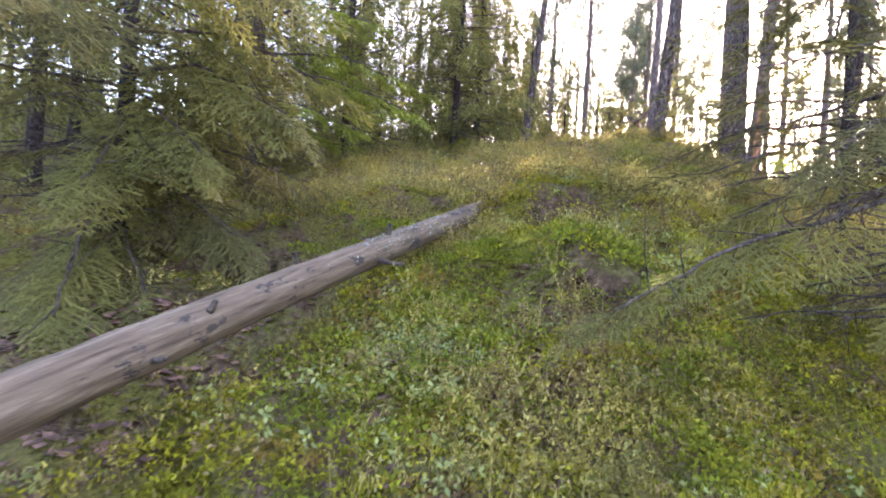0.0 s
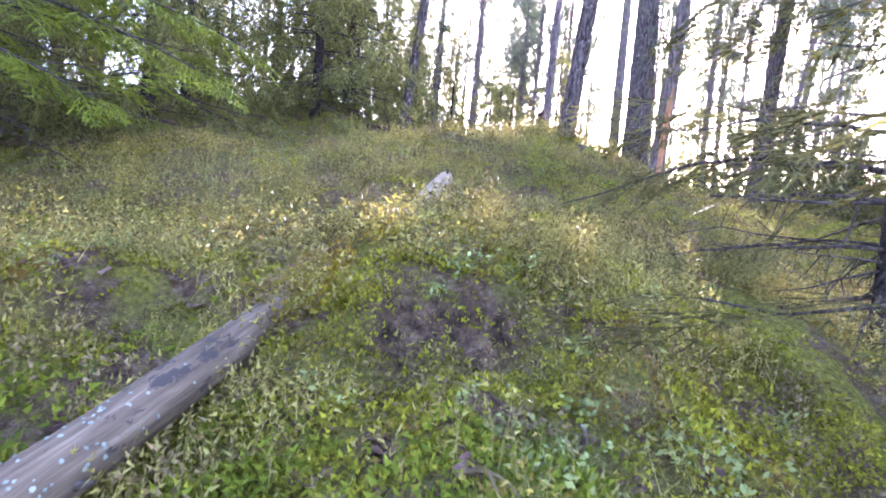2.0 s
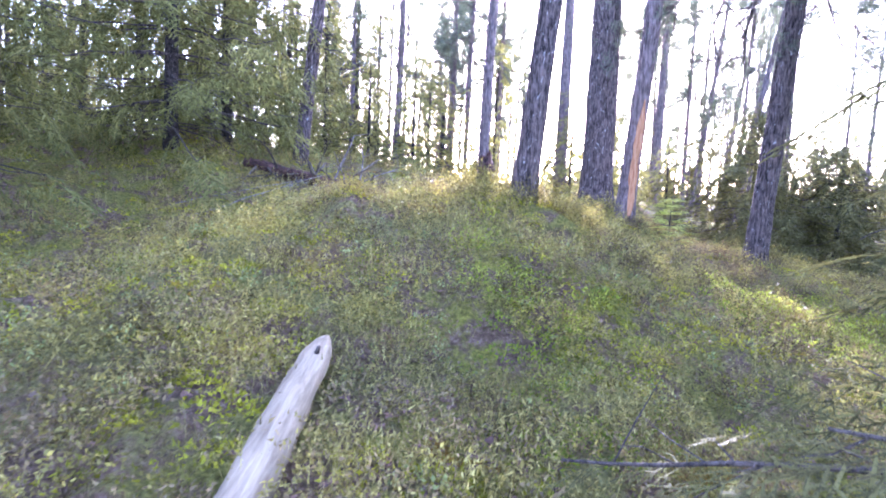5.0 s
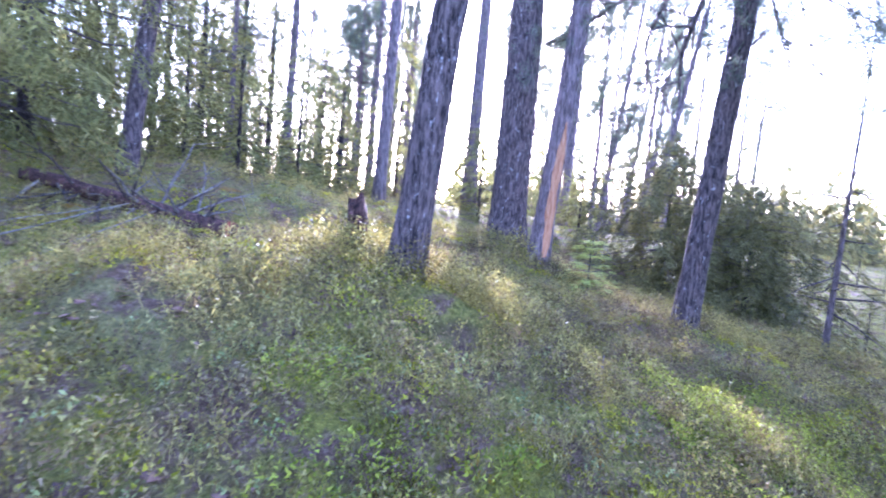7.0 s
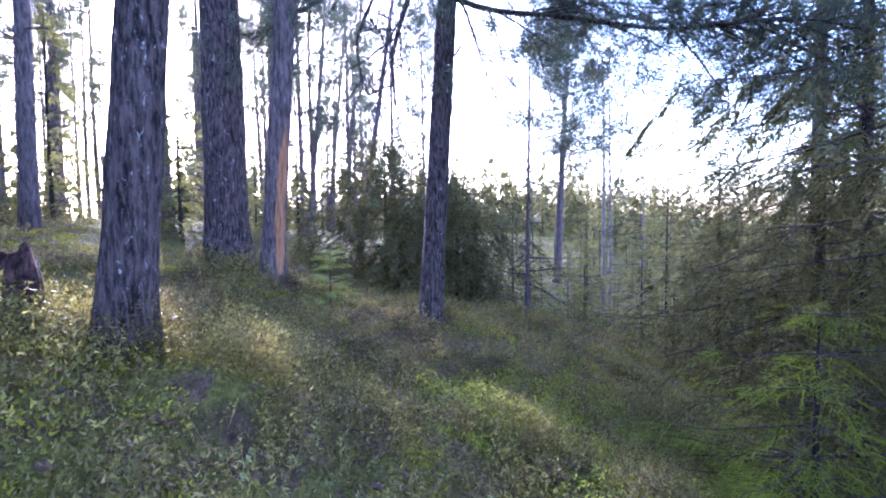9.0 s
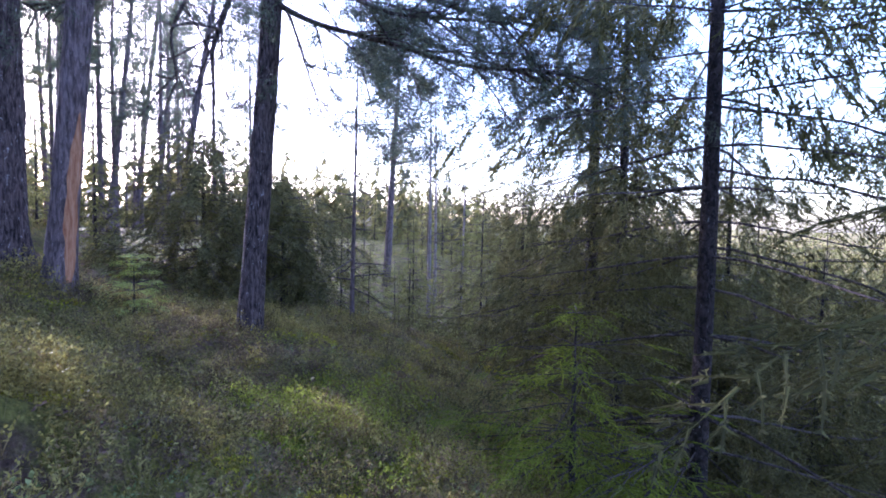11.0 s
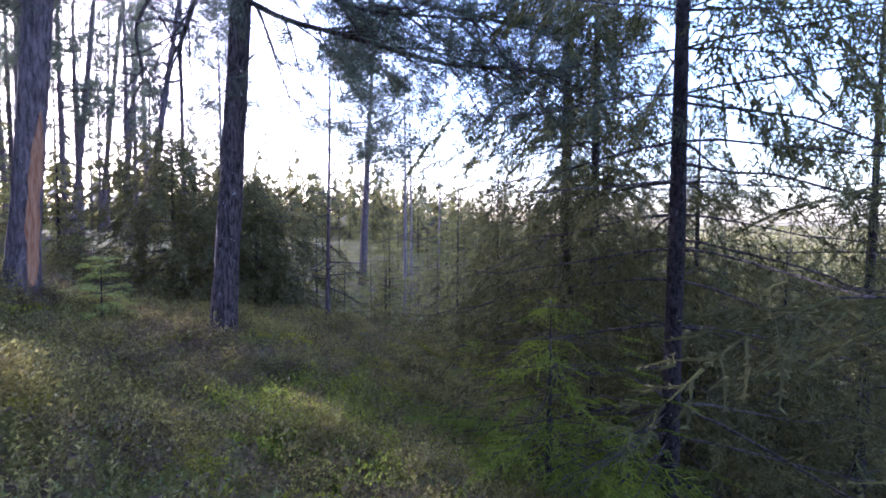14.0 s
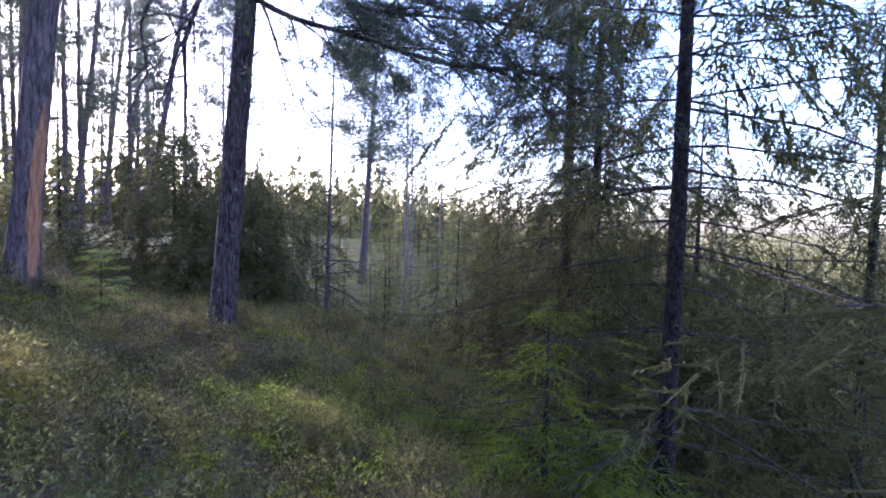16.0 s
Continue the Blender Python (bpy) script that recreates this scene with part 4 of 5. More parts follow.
# grown forest spruces, paler needles painting the hazy backlight
for x, y, h, w, seed in ( (-4.4, 5.4, 8, 1.9, 83), (0.2, 14.8, 9, 2.0, 84), (-2.4, 13.2, 10, 2.2, 85), (-5.6, 7.6, 9, 2.0, 87), (-3.9, 2.2, 7, 1.6, 88), (5.9, 17.6, 3.2, 1.3, 89), (1.0, 17.5, 9, 2.0, 90), (-4.8, 12.6, 10, 2.2, 91), (3.0, 19.5, 9, 2.0, 92), (-1.0, 20, 10, 2.2, 93), (-7.5, 10.5, 9, 2.2, 94)):
    spruce("spruce_tree", foot(x, y), h, w, 0.085, "forest spruce with drooping grey-green branches", seed, "low", 0.06, 0.42, 5, 1.0, 2.0, needle=M_NEEDLE_YOUNG_BACKLIT, dead=8, step=0.29)

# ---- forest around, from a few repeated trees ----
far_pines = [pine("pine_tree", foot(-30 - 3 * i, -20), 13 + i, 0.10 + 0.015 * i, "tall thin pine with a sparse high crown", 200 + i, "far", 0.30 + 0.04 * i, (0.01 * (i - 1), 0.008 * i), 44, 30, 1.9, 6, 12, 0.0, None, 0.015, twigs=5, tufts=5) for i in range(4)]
# here too the lighter needles paint backlit haze
far_spruces = [spruce("spruce_tree", foot(-30 - 3 * i, -26), 8 + i, 1.8, 0.09, "forest spruce with drooping grey-green branches", 220 + i, "far", 0.05, 0.46, 5, 1.1, 1.8, needle=M_NEEDLE_YOUNG_BACKLIT, step=0.34) for i in range(3)]
young = [spruce("young_spruce", foot(-30 - 3 * i, -32), 2.6 + 0.8 * i, 1.0 + 0.1 * i, 0.03, "young light-green spruce in the hollow", 240 + i, "low", 0.04, 0.28, 5, 0.6, 0.5, step=0.4, needle=M_NEEDLE_YOUNG_BACKLIT, droop=0.12, group="young spruces") for i in range(3)]
rng = np.random.default_rng(99)
PATHLINE = np.array([(0.0, 0.0), (0.5, 2.5), (1.6, 4.8), (2.1, 6.1)])
taken = [(o.location.x, o.location.y) for o in scene.objects if o.parent is None and o.type == "EMPTY"]


def set_copy(src, x, y, scale, spin):
    m = Matrix.Translation(foot(x, y, 0.02)) @ Matrix.Rotation(spin, 4, "Z") @ Matrix.Scale(scale, 4)
    c = copy_thing(src, m)
    c.scale = (scale, scale, scale)
    taken.append((x, y))


def free(x, y, gap):
    return all((x - a) ** 2 + (y - b) ** 2 > gap * gap for a, b in taken)


made = 0
for far in np.concatenate([np.linspace(11.5, 46, 90), np.linspace(15, 46, 70)]):
    # light young trees filling the hollow
    b = radians(rng.uniform(56, 118))
    x, y = 2 + far * math.sin(b), 6 + far * math.cos(b)
    if free(x, y, 1.0):
        cap = 4.3 + far * rng.uniform(-0.06, 0.06) - float(ground(x, y))
        set_copy(young[rng.integers(3)], x, y, max(0.35, min(2.2, cap / 3.4 * rng.uniform(0.35, 1.15))), rng.uniform(0, 6.28))
for _ in range(60):
    # thin pines against the light
    b, far = radians(rng.uniform(18, 62)), rng.uniform(15, 42)
    x, y = 2 + far * math.sin(b), 6 + far * math.cos(b)
    if free(x, y, 1.6) and not 29 < math.degrees(b) < 36:
        set_copy(far_pines[rng.integers(4)], x, y, rng.uniform(0.5, 0.95), rng.uniform(0, 6.28))
while made < 190:
    bearing, far = rng.uniform(-180, 180), 7.5 + 42 * rng.random() ** 1.15
    x, y = 2 + far * math.sin(radians(bearing)), 6 + far * math.cos(radians(bearing))
    if not free(x, y, 1.3) or np.min(np.hypot(*(PATHLINE - [x, y]).T)) < 4:
        continue
    if 20 < bearing < 62 and far < 14 or 29 < bearing < 36:
        continue
    if 62 < bearing < 130:
        # the hollow: low young trees only
        cap = 4.3 + far * 0.06 - float(ground(x, y))
        if far < 11 or cap < 1.2:
            continue
        if rng.random() < 0.6:
            set_copy(young[rng.integers(3)], x, y, min(1.4, cap / 3.0) * rng.uniform(0.6, 1.0), rng.uniform(0, 6.28))
        else:
            set_copy(far_spruces[rng.integers(3)], x, y, min(0.8, cap / 8.5) * rng.uniform(0.7, 1.1), rng.uniform(0, 6.28))
    elif bearing < 20 and bearing > -80:
        if rng.random() < 0.35:
            continue
        src = far_spruces[rng.integers(3)] if rng.random() < 0.78 else far_pines[rng.integers(4)]
        set_copy(src, x, y, rng.uniform(0.8, 1.2), rng.uniform(0, 6.28))
    elif 20 <= bearing <= 62:
        u = rng.random()
        src = far_pines[rng.integers(4)] if u < 0.68 else young[rng.integers(3)]
        set_copy(src, x, y, rng.uniform(0.75, 1.1), rng.uniform(0, 6.28))
    else:
        if rng.random() < 0.85 or far < 14:
            continue
        src = far_spruces[rng.integers(3)] if rng.random() < 0.5 else far_pines[rng.integers(4)]
        set_copy(src, x, y, rng.uniform(0.7, 1.0), rng.uniform(0, 6.28))
    made += 1

for _ in range(22):
    # tall trees behind the crest, clear of the sun
    b, far = radians(rng.uniform(-2, 19)), rng.uniform(15, 32)
    x, y = 1 + far * math.sin(b), 3 + far * math.cos(b)
    if free(x, y, 1.2):
        set_copy((far_pines + far_spruces)[rng.integers(7)], x, y, rng.uniform(0.75, 1.1), rng.uniform(0, 6.28))
for _ in range(30):
    # thin pines and young spruces on top of the bank
    b, far = radians(rng.uniform(-4, 25)), rng.uniform(9, 23)
    x, y = 2 + far * math.sin(b), 6 + far * math.cos(b)
    if free(x, y, 1.0):
        if rng.random() < 0.4:
            set_copy(far_pines[rng.integers(4)], x, y, rng.uniform(0.6, 0.95), rng.uniform(0, 6.28))
        else:
            set_copy(young[rng.integers(3)], x, y, rng.uniform(0.6, 1.15), rng.uniform(0, 6.28))
for _ in range(14):
    b, far = radians(rng.uniform(-25, 6)), rng.uniform(11, 22)
    x, y = 2 + far * math.sin(b), 6 + far * math.cos(b)
    if free(x, y, 1.3):
        set_copy(far_spruces[rng.integers(3)], x, y, rng.uniform(0.8, 1.1), rng.uniform(0, 6.28))
for _ in range(70):
    # small spruces over the floor of the hollow
    b, far = radians(rng.uniform(62, 104)), rng.uniform(8.5, 24)
    x, y = 2 + far * math.sin(b), 6 + far * math.cos(b)
    if free(x, y, 0.8):
        set_copy(young[rng.integers(3)], x, y, rng.uniform(0.22, 0.55), rng.uniform(0, 6.28))

# woods on the far side of the hollow and along the skyline
rng = np.random.default_rng(123)
lots = []
for i in range(2400):
    b, far = radians(rng.uniform(30, 125) if i % 2 else rng.uniform(-180, 180)), 44 + 80 * rng.random()
    x, y = 2 + far * math.sin(b), 6 + far * math.cos(b)
    h = rng.uniform(5, 9.5) + 3 * rng.random() ** 4
    z = float(ground(x, y))
    n = 44
    zz = rng.uniform(0.04, 1, n) ** 0.8
    az = rng.uniform(0, 6.28, n)
    r = (h * 0.17 * (1 - zz) + 0.12) * rng.uniform(0.6, 1.15, n)
    p = np.stack([x + 0 * az, y + 0 * az, z + zz * h], -1)
    e = p + np.stack([np.cos(az) * r, np.sin(az) * r, -0.7 * r], -1)
    side = np.stack([-np.sin(az), np.cos(az), 0.3 + 0 * az], -1) * (r * 0.32)[:, None]
    lots.append(np.stack([p + [0, 0, 0.12], e - side, e + side], 1).reshape(-1, 3))
    lots.append(np.array([(x - 0.1, y, z), (x + 0.1, y, z), (x, y, z + h * 1.05)]))
v = np.concatenate(lots)
tagged(part("distant_woods", v, [np.arange(len(v)).reshape(-1, 3)], M_NEEDLE, smooth=False), "hazy green conifer woods beyond the hollow", "woods", kind="stuff")

# ---- stump, brush and sticks ----
stump = thing("stump", foot(3.22, 8.80, -0.04), "rotten dark pine stump with a ragged top", "stump")
v, f = tube([(0, 0, -0.1), (0, 0, 0.0), (0.0, 0.0, 0.08), (0.01, 0, 0.20), (0.0, 0.01, 0.34), (0, 0, 0.36)], [0.10, 0.088, 0.074, 0.068, 0.064, 0.036], 26, 0.12, 8)
ragged = v[:, 2] > 0.2
v[ragged, 2] += 0.06 * bumps(v[ragged, 0] * 20, v[ragged, 1] * 20, 1.0, 3)
part("body", v, f, M_ROT_DARK, stump)

fallen = thing("fallen_dead_tree", foot(2.0, 10.65), "fallen dead tree with rusty broken end and grey branches", "fallen tree")
o = np.array(foot(2.0, 10.65))
a, b = np.array([2.78, 10.9, 3.50]) - o, np.array([1.05, 11.5, 3.90]) - o
part("stem", *tube(log_line(b, a, 40), np.linspace(0.06, 0.095, 40), 16, 0.10, 6), M_ROT_DARK, fallen)
part("broken_end", *tube(log_line(a - (a - b) * 0.05, a + (a - b) * 0.02, 6), [0.098, 0.102, 0.098, 0.088, 0.062, 0.025], 16, 0.16, 9), M_ROT, fallen, "rusty red rotten wood")
rng = np.random.default_rng(17)
for i in range(46):
    p = b + (a - b) * rng.uniform(0.05, 0.97)
    down = i % 3 != 0
    way = unit(np.array([rng.normal(0, 0.7), rng.uniform(-1.0, 0.2), rng.uniform(-0.75, -0.1) if down else rng.uniform(0.3, 1.0)]))
    l = rng.uniform(0.25, 0.75)
    s = np.linspace(0, 1, 6)[:, None]
    bend = p + way * l * s + np.cumsum(rng.normal(0, 0.02, (6, 3)), 0) * s
    br = tube(bend, 0.014 * (1 - 0.8 * s[:, 0]) + 0.002, 5, caps=False)
    tw = [br]
    for _ in range(3):
        q = bend[rng.integers(2, 6)]
        e = q + unit(way + rng.normal(0, 0.6, 3)) * l * 0.35
        tw.append(tube(np.stack([q, (q + e) / 2, e]), [0.004, 0.003, 0.0015], 4, caps=False))
    part("branch", *joined(tw), M_DEAD if i % 2 else M_TWIG, fallen)
for x0, y0, x1, y1, lift in ((1.9, 10.5, 0.5, 10.25, 0.28), (1.7, 10.6, 0.2, 10.5, 0.2), (2.1, 10.4, 0.9, 10.0, 0.25), (4.66, 7.92, 4.60, 7.86, 0.30), (1.1, 3.3, 1.25, 3.5, 0.2)):
    p, q = np.array(foot(x0, y0)), np.array(foot(x1, y1))
    p[2] += lift
    st = thing("dead_stick", tuple(q), "thin pale dead stick poking from the ground cover", "stick", "dead sticks")
    s = np.linspace(0, 1, 8)[:, None]
    part("rod", *tube((p - q) * (1 - s) + np.cumsum(rng.normal(0, 0.008, (8, 3)), 0), np.linspace(0.004, 0.009, 8), 6), M_DEAD, st)

# ---- undergrowth ----
rng = np.random.default_rng(3)


def leaf_pair(c, way, up, l, w):
    s = np.cross(way, up) * w / 2
    return np.stack([c, c + way * l * 0.5 + s, c + way * l, c + way * l * 0.5 - s], -2)


def shrub(rng, height, leaves, size, spread):
    """A dwarf shrub: thin stems with small leaves. Loose quads and stem triangles."""
    quads, tris = [], []
    for _ in range(5):
        tip = np.array([rng.normal(0, spread), rng.normal(0, spread), height * rng.uniform(0.6, 1.1)])
        side = np.array([0.0016, 0.0012, 0])
        tris.append(np.stack([-side, side, tip]))
        for _k in range(leaves // 5):
            u = rng.uniform(0.35, 1.05)
            way = unit(rng.normal(0, 1, 3) + [0, 0, 0.35])
            up = unit(np.cross(way, rng.normal(0, 1, 3)))
            quads.append(leaf_pair(tip * u + rng.normal(0, 0.012, 3), way, up, size * rng.uniform(0.7, 1.3), size * rng.uniform(0.45, 0.65)))
    return np.concatenate([np.array(quads).reshape(-1, 3)[:, :]]), np.concatenate(tris)


def tussock(rng, blades, height, width, spread):
    """Bent blades of grass, as loose triangles."""
    out = []
    for _ in range(blades):
        b = np.array([rng.normal(0, spread), rng.normal(0, spread), 0])
        lean = np.array([rng.normal(0, 0.5), rng.normal(0, 0.5), 1.0])
        h = height * rng.uniform(0.5, 1.15)
        az = rng.uniform(0, 6.28)
        s = np.array([math.cos(az), math.sin(az), 0]) * width / 2
        m = b + lean * h * 0.55
        tip = m + (lean * [1.9, 1.9, 0.7]) * h * 0.5
        out += [b - s, b + s, m - s * 0.8, b + s, m + s * 0.8, m - s * 0.8, m - s * 0.8, m + s * 0.8, tip]
    return np.array(out)


def sprig(rng, blades, height, width, spread):
    """Upright feathery sprigs, as loose triangles."""
    out = []
    for _ in range(blades):
        b = np.array([rng.normal(0, spread), rng.normal(0, spread), -0.005])
        tip = b + np.array([rng.normal(0, 0.4), rng.normal(0, 0.4), 1]) * height * rng.uniform(0.5, 1.2)
        az = rng.uniform(0, 6.28)
        s = np.array([math.cos(az), math.sin(az), 0]) * width / 2
        out += [b - s, b + s, tip]
    return np.array(out)


def scatter(count, patch=None, seed=0, reach=4.5, mossy=1.0):
    """Ground places, thick along the walk and thinner away from it, in patches."""
    r = np.random.default_rng(seed)
    n = count * 12
    x, y = r.uniform(-4, 13, n), r.uniform(0.4, 15, n)
    line = np.array([(0.0, 2.0), (0.6, 3.6), (1.8, 6.2), (3.0, 7.5), (5.5, 8.0)])
    d = np.min(np.hypot(x[:, None] - line[:, 0], y[:, None] - line[:, 1]), 1)
    want = np.exp(-(d / reach) ** 2) + 0.05
    if patch:
        want = want * np.clip(0.5 + 1.6 * bumps(x, y, patch, seed + 40), 0.03, 1)
    # the foot of the bank is mossy, with few shrubs
    foot_of_bank = 1 / (1 + np.exp((y - 4.1 - 0.5 * bumps(x, y, 0.8, 71)) / 0.2)) * (bumps(x, y, 0.55, 72) < 0.35)
    want = want * (1 - (1 - mossy) * foot_of_bank)
    # needle litter and shade under the spruces beside the log
    want = want * np.where((x < -1.9 + 0.48 * y + 0.12 * bumps(x, y, 0.4, 73)) & (y < 3.9), 0.12, 1)
    z = ground(x, y)
    steep = np.hypot(ground(x + 0.06, y) - z, ground(x, y + 0.06) - z) / 0.06
    want = want * np.where(steep < 2.2, 1, 0.4)
    for a, b, h, w in PITS + BARE:
        if h > 0:
            want = want * (np.hypot(x - a, y - b) > w * (0.6 + 0.5 * r.random(n)))
    keep = r.random(n) < want
    x, y = x[keep][:count], y[keep][:count]
    return x, y, ground(x, y)


def carpet(name, library, places, material, lo, hi, label, category, quads=False, seed=1):
    r = np.random.default_rng(seed)
    x, y, z = places
    pick = r.integers(0, len(library), len(x))
    vs = []
    for k, piece in enumerate(library):
        idx = np.where(pick == k)[0]
        a, sc = r.uniform(0, 6.28, len(idx)), r.uniform(lo, hi, len(idx))
        c, s = np.cos(a), np.sin(a)
        px = (piece[None, :, 0] * c[:, None] - piece[None, :, 1] * s[:, None]) * sc[:, None] + x[idx][:, None]
        py = (piece[None, :, 0] * s[:, None] + piece[None, :, 1] * c[:, None]) * sc[:, None] + y[idx][:, None]
        pz = piece[None, :, 2] * sc[:, None] + z[idx][:, None]
        vs.append(np.stack([px, py, pz], -1).reshape(-1, 3))
    v = np.concatenate(vs)
    ob = part(name, v, [np.arange(len(v)).reshape(-1, 4 if quads else 3)], material, smooth=False)
    return tagged(ob, label, category, kind="stuff")


def bush(rng, height, width, leaves, size):
    """A low rounded bush of many tiny leaves, dense on top; loose triangles."""
    az, q = rng.uniform(0, 6.28, leaves), np.sqrt(rng.random(leaves))
    r = width * q
    z = height * (np.sqrt(np.maximum(0, 1 - q ** 2 * 0.9)) * rng.uniform(0.45, 1.15, leaves)) + 0.01
    c = np.stack([np.cos(az) * r, np.sin(az) * r, z], -1)
    way = unit(rng.normal(0, 0.8, (leaves, 3)) + np.stack([np.cos(az) * q, np.sin(az) * q, 0.5 + 0 * q], -1))
    side = unit(np.cross(way, rng.normal(0, 1, (leaves, 3)))) * (size * rng.uniform(0.20, 0.34, leaves))[:, None]
    return np.stack([c - side, c + side, c + way * (size * rng.uniform(0.7, 1.5, leaves))[:, None]], 1).reshape(-1, 3)


def cushion(rng, count, width, height, size):
    """A moss cushion: short pointed sprigs standing out of a low dome; loose triangles."""
    az, q = rng.uniform(0, 6.28, count), np.sqrt(rng.random(count))
    c = np.stack([np.cos(az) * q * width, np.sin(az) * q * width, height * (1 - q ** 2) - 0.006], -1)
    way = unit(np.stack([np.cos(az) * q, np.sin(az) * q, 0.7 + 0 * q], -1) + rng.normal(0, 0.45, (count, 3)))
    side = unit(np.cross(way, rng.normal(0, 1, (count, 3)))) * size * 0.34
    return np.stack([c - side, c + side, c + way * (size * rng.uniform(0.7, 1.3, count))[:, None]], 1).reshape(-1, 3)


shrubs = [shrub(rng, 0.15, 40, 0.019, 0.05) for _ in range(6)]
carpet("bilberry_shrubs", [s[0] for s in shrubs], scatter(1700, 0.7, 1, mossy=0.3), M_BERRY, 0.6, 1.3, "low bilberry shrubs with small green leaves", "shrubs", True, 1)
carpet("bilberry_stems", [s[1] for s in shrubs], scatter(1700, 0.7, 1, mossy=0.3), M_HEATHER, 0.6, 1.3, "thin brown stems of dwarf shrubs", "shrub stems", False, 1)
carpet("dwarf_bushes", [bush(rng, 0.15, 0.12, 80, 0.019) for _ in range(8)], scatter(3300, 0.6, 8, mossy=0.3), M_BERRY, 0.5, 1.35, "low rounded bilberry bushes with tiny olive leaves", "shrubs", False, 8)
carpet("brown_bushes", [bush(rng, 0.14, 0.11, 70, 0.019) for _ in range(6)], scatter(1900, 0.6, 9, mossy=0.45), M_HEATHER, 0.5, 1.3, "brown withered heather and bilberry bushes", "shrubs", False, 9)
bx, by = np.random.default_rng(12).normal((5.9, 9.3), (1.5, 1.2), (1300, 2)).T
carpet("heather_slope", [bush(rng, 0.12, 0.12, 80, 0.018) for _ in range(5)], (bx, by, ground(bx, by)), M_HEATHER, 0.5, 1.3, "brown heather on the slope under the pines", "heather", False, 12)
def patches(spots, seed):
    r = np.random.default_rng(seed)
    xy = np.concatenate([r.normal((a, b), w, (n, 2)) for a, b, w, n in spots])
    return xy[:, 0], xy[:, 1], ground(xy[:, 0], xy[:, 1])


carpet("golden_moss", [cushion(rng, 42, 0.085, 0.045, 0.020) for _ in range(4)], patches(((0.45, 4.42, 0.13, 55), (0.88, 5.42, 0.12, 45), (0.1, 2.3, 0.15, 25), (1.3, 2.2, 0.2, 30)), 31), M_MOSS_GOLD, 0.6, 1.3, "golden-orange moss patches beside the logs", "moss", False, 31)
# bright moss by the path; the first two patches paint sunlight on the slope
carpet("bright_moss", [cushion(rng, 42, 0.085, 0.05, 0.022) for _ in range(4)], patches(((5.5, 7.68, 0.22, 380), (5.2, 7.3, 0.3, 120), (0.0, 3.1, 0.25, 170), (-0.15, 2.3, 0.28, 240), (1.6, 2.9, 0.25, 70), (0.95, 3.2, 0.2, 130), (0.3, 3.6, 0.15, 70), (1.2, 2.2, 0.3, 120), (-0.5, 4.0, 0.3, 60), (2.6, 6.2, 0.3, 60), (2.9, 7.0, 0.3, 60)), 32), M_NEEDLE_LIT, 0.6, 1.4, "bright yellow-green moss cushions, those on the slope tinted as sunlit", "moss", False, 32)
carpet("tall_bushes", [bush(rng, 0.24, 0.16, 140, 0.019) for _ in range(6)], patches(((3.2, 8.45, 0.28, 45), (3.9, 8.3, 0.25, 20), (4.4, 7.9, 0.3, 45), (3.3, 9.4, 0.3, 24), (2.6, 7.6, 0.5, 34), (1.25, 4.4, 0.25, 26), (0.1, 5.3, 0.4, 20), (7.3, 8.8, 0.35, 30), (4.9, 7.6, 0.6, 34), (-0.7, 4.7, 0.4, 24)), 33), M_BERRY, 0.6, 1.25, "knee-low bilberry bushes round the pine's foot", "shrubs", False, 33)
# brighter leaf colour paints a pool of sunlight on the slope
carpet("bright_bushes", [bush(rng, 0.17, 0.14, 110, 0.019) for _ in range(5)], patches(((5.5, 7.72, 0.20, 60), (5.9, 7.5, 0.30, 24), (6.3, 7.2, 0.4, 24), (5.4, 6.7, 0.4, 18), (2.9, 7.3, 0.4, 14)), 35), M_BERRY_LIT, 0.7, 1.3, "bilberry bushes on the slope, tinted yellow-green as if sunlit", "shrubs", False, 35)
carpet("heath_clumps", [bush(rng, 0.25, 0.16, 130, 0.021) for _ in range(6)], scatter(620, 0.5, 14, 3.6, mossy=0.35), M_BERRY, 0.55, 1.2, "uneven clumps of bilberry standing above the moss", "shrubs", False, 14)
carpet("withered_clumps", [bush(rng, 0.20, 0.14, 110, 0.021) for _ in range(6)], scatter(420, 0.5, 15, 3.6, mossy=0.4), M_HEATHER, 0.5, 1.2, "uneven clumps of withered brown heather", "shrubs", False, 15)
def twiggy(rng, stems, height, spread):
    """Upright forked sprigs of a dwarf shrub with narrow leaves; loose triangles."""
    out = []
    for _ in range(stems):
        b = np.array([rng.normal(0, spread), rng.normal(0, spread), 0])
        way = unit(np.array([rng.normal(0, 0.35), rng.normal(0, 0.35), 1.0]))
        h = height * rng.uniform(0.6, 1.2)
        side = unit(np.cross(way, rng.normal(0, 1, 3))) * 0.0016
        out += [b - side, b + side, b + way * h]
        for u in np.linspace(0.35, 1.0, 7):
            p = b + way * h * u
            d = unit(way * 0.8 + rng.normal(0, 0.7, 3))
            w = unit(np.cross(d, rng.normal(0, 1, 3))) * 0.0042
            out += [p - w, p + w, p + d * rng.uniform(0.016, 0.030)]
    return np.array(out)


carpet("bilberry_sprigs", [twiggy(rng, 9, 0.17, 0.06) for _ in range(6)], scatter(2800, 0.9, 16, 3.4, mossy=0.5), M_SPRIG, 0.6, 1.25, "upright bilberry sprigs with light green tips", "shrubs", False, 16)
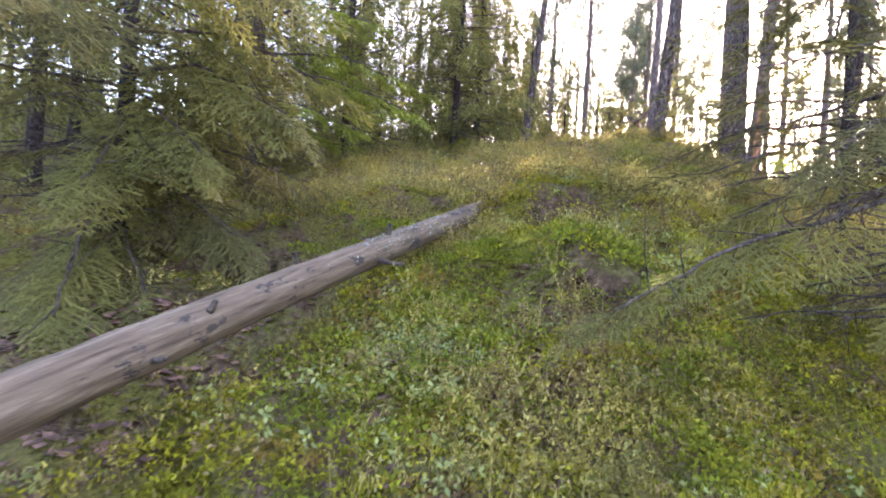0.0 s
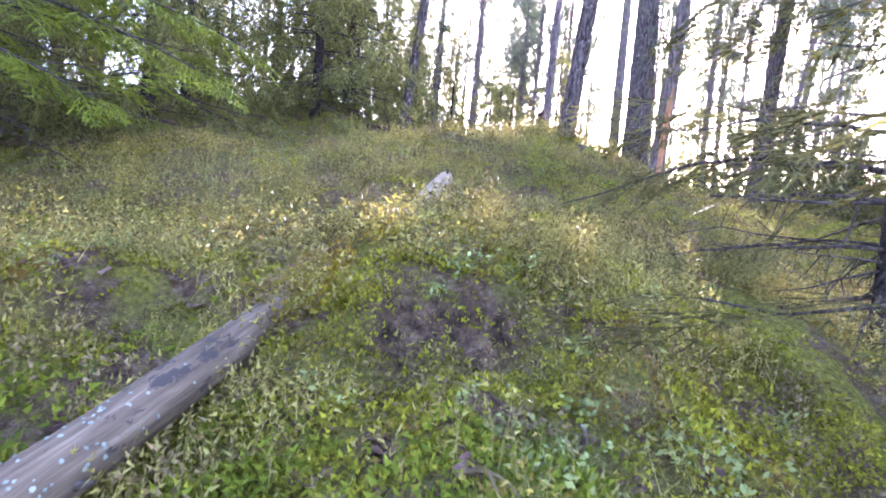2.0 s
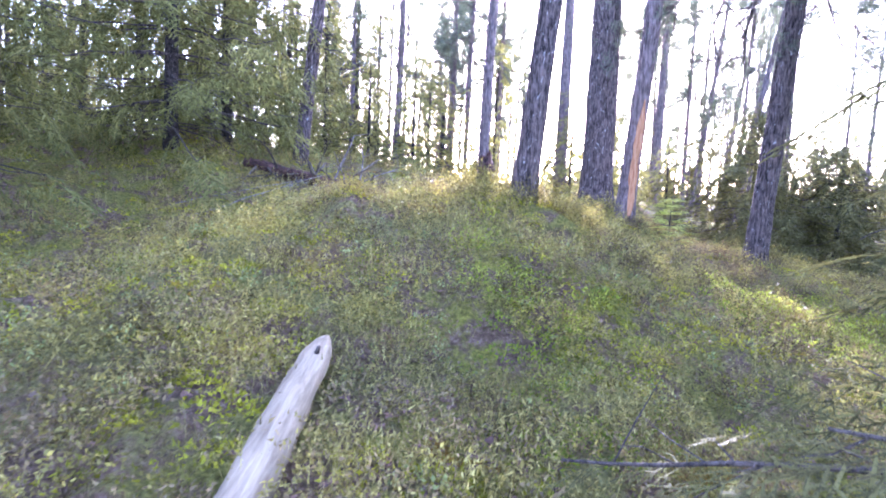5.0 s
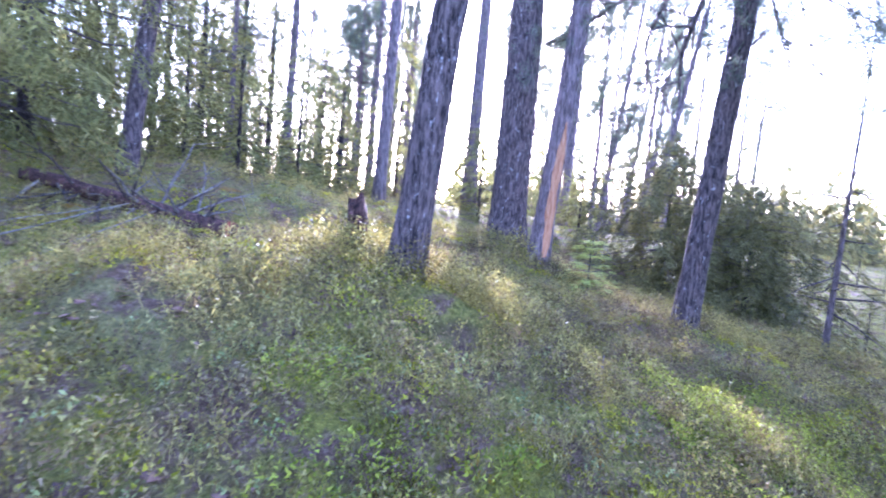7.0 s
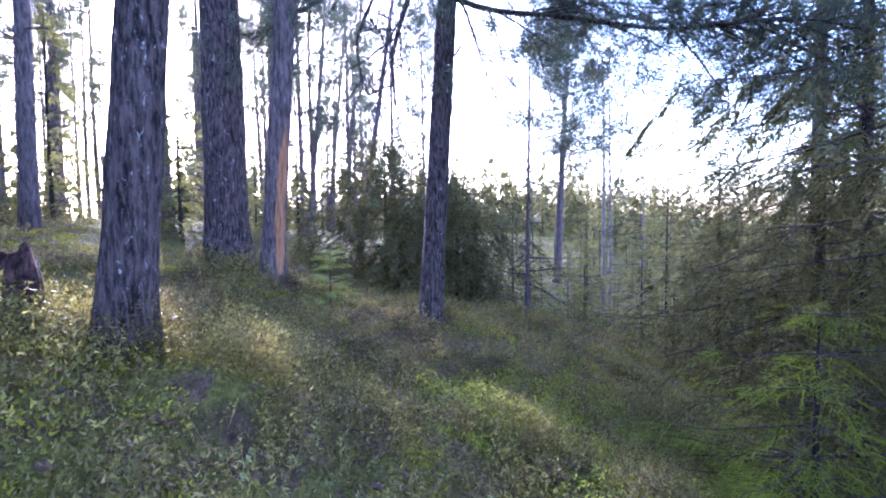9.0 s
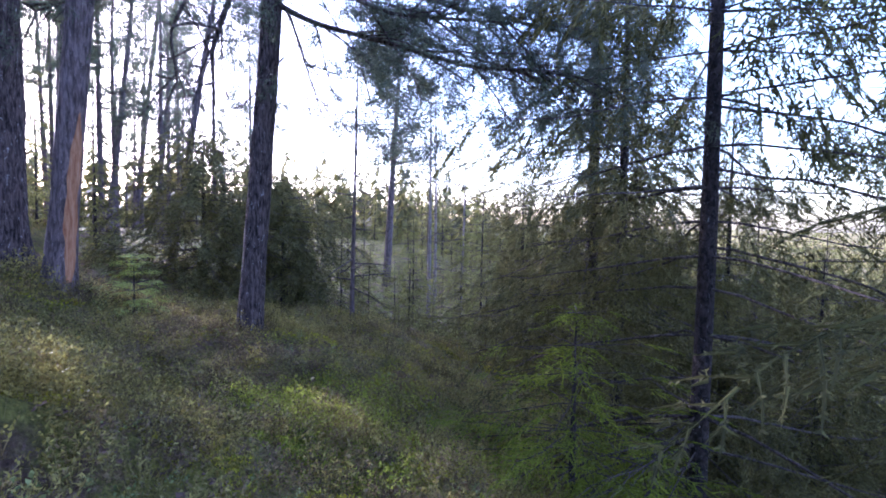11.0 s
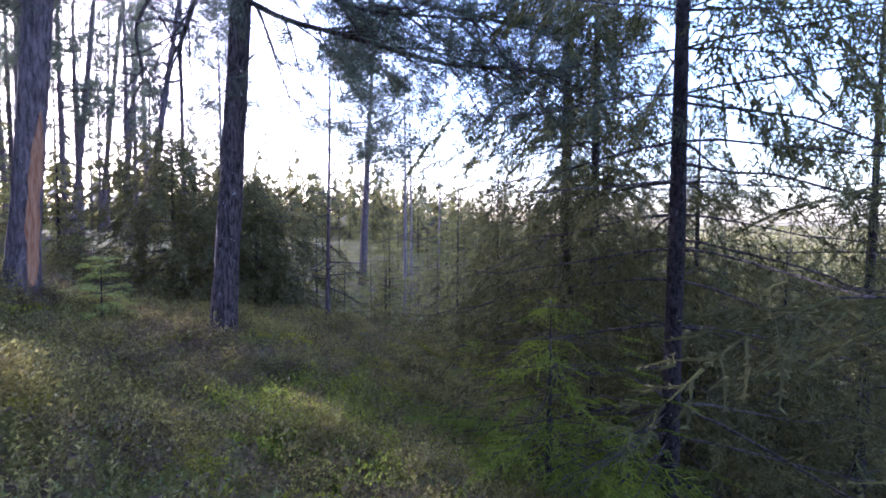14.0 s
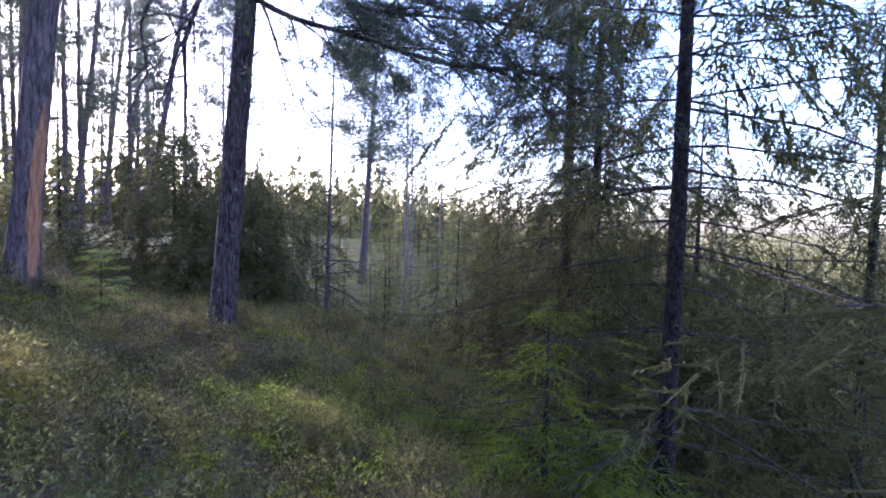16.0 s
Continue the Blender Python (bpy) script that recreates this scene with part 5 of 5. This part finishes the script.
carpet("leafy_rosettes", [shrub(rng, 0.10, 26, 0.025, 0.05)[0] for _ in range(4)], patches(((-0.15, 2.5, 0.2, 60), (0.1, 1.9, 0.3, 34), (1.1, 3.3, 0.3, 24), (1.5, 3.4, 0.2, 22), (-0.7, 4.6, 0.3, 24), (1.2, 4.5, 0.3, 20), (1.0, 4.3, 0.2, 12), (0.0, 5.0, 0.25, 18), (2.2, 7.0, 0.5, 16), (2.6, 7.8, 0.4, 16), (1.4, 1.8, 0.4, 16)), 34), M_COWBERRY, 0.6, 1.2, "pale green leafy plants on the moss", "plants", True, 34)
carpet("cowberry_shrubs", [shrub(rng, 0.09, 30, 0.024, 0.04)[0] for _ in range(4)], scatter(900, 0.6, 2), M_COWBERRY, 0.6, 1.3, "pale glossy cowberry shrubs on the moss", "shrubs", True, 2)
carpet("grass", [tussock(rng, 10, 0.15, 0.0032, 0.06) for _ in range(6)], scatter(1500, 1.3, 3), M_GRASS, 0.6, 1.3, "thin pale forest grass", "grass", False, 3)
carpet("moss", [cushion(rng, 42, 0.085, 0.045, 0.020) for _ in range(8)], scatter(4600, 0.6, 4), M_MOSS, 0.5, 1.5, "yellow-green moss cushions", "moss", False, 4)
mx, my = np.random.default_rng(83).uniform((-1.8, 1.0), (2.6, 4.4), (5200, 2)).T
soft = (bumps(mx, my, 0.5, 84) > -0.25) & (mx > -1.85 + 0.48 * my)
mx, my = mx[soft], my[soft]
carpet("deep_moss", [cushion(rng, 34, 0.075, 0.05, 0.017) for _ in range(6)], (mx, my, ground(mx, my)), M_MOSS_DEEP, 0.6, 1.4, "deep yellow-green moss at the foot of the bank", "moss", False, 84)
x, y, z = scatter(1500, 0.5, 6)
r6 = np.random.default_rng(66)
for cx, cy, cr, cn in ((0.45, 2.9, 0.24, 420), (0.55, 2.5, 0.2, 260), (0.5, 2.2, 0.3, 260), (0.0, 1.9, 0.35, 160), (-1.7, 1.4, 0.35, 420), (-1.3, 2.3, 0.35, 420), (-0.9, 3.2, 0.35, 360), (0.25, 3.45, 0.2, 140), (1.45, 3.3, 0.15, 90), (1.2, 2.9, 0.3, 120), (0.1, 4.9, 0.3, 60), (1.9, 6.6, 0.4, 90), (4.6, 8.4, 0.8, 160)):
    ex, ey = cx + r6.normal(0, cr, cn), cy + r6.normal(0, cr, cn)
    x, y, z = np.concatenate([x, ex]), np.concatenate([y, ey]), np.concatenate([z, ground(ex, ey)])
flat = []
for _ in range(6):
    a = np.linspace(0, 6.283, 7)[:-1]
    ring = np.stack([np.cos(a) * 0.028 * rng.uniform(0.8, 1.2, 6), np.sin(a) * 0.019 * rng.uniform(0.8, 1.2, 6), rng.uniform(0.004, 0.022, 6)], -1)
    c = np.array([0, 0, 0.012])
    flat.append(np.concatenate([np.stack([c, ring[i], ring[(i + 1) % 6]]) for i in range(6)]))
carpet("leaf_litter", flat, (x, y, z), M_LITTER, 0.7, 1.5, "dry brown fallen leaves", "leaf litter", False, 6)

# exposed roots hanging from the cut bank
roots = thing("exposed_roots", foot(0.55, 3.1), "thin brown roots hanging over bare earth of the bank", "roots")
rng = np.random.default_rng(77)
for i in range(9):
    x0, y0 = rng.uniform(-0.25, 0.45), rng.uniform(0.05, 0.25)
    x1, y1 = x0 + rng.normal(0, 0.06), y0 - rng.uniform(0.15, 0.4)
    a, b = np.array(foot(0.55 + x0, 3.1 + y0)), np.array(foot(0.55 + x1, 3.1 + y1))
    o = np.array(roots.location)
    s = np.linspace(0, 1, 7)[:, None]
    bend = a + (b - a) * s + np.array([0, 0, 0.06]) * (4 * s * (1 - s)) - o + rng.normal(0, 0.006, (7, 3))
    part("root", *tube(bend, np.linspace(0.007, 0.003, 7), 5), M_HEATHER, roots)
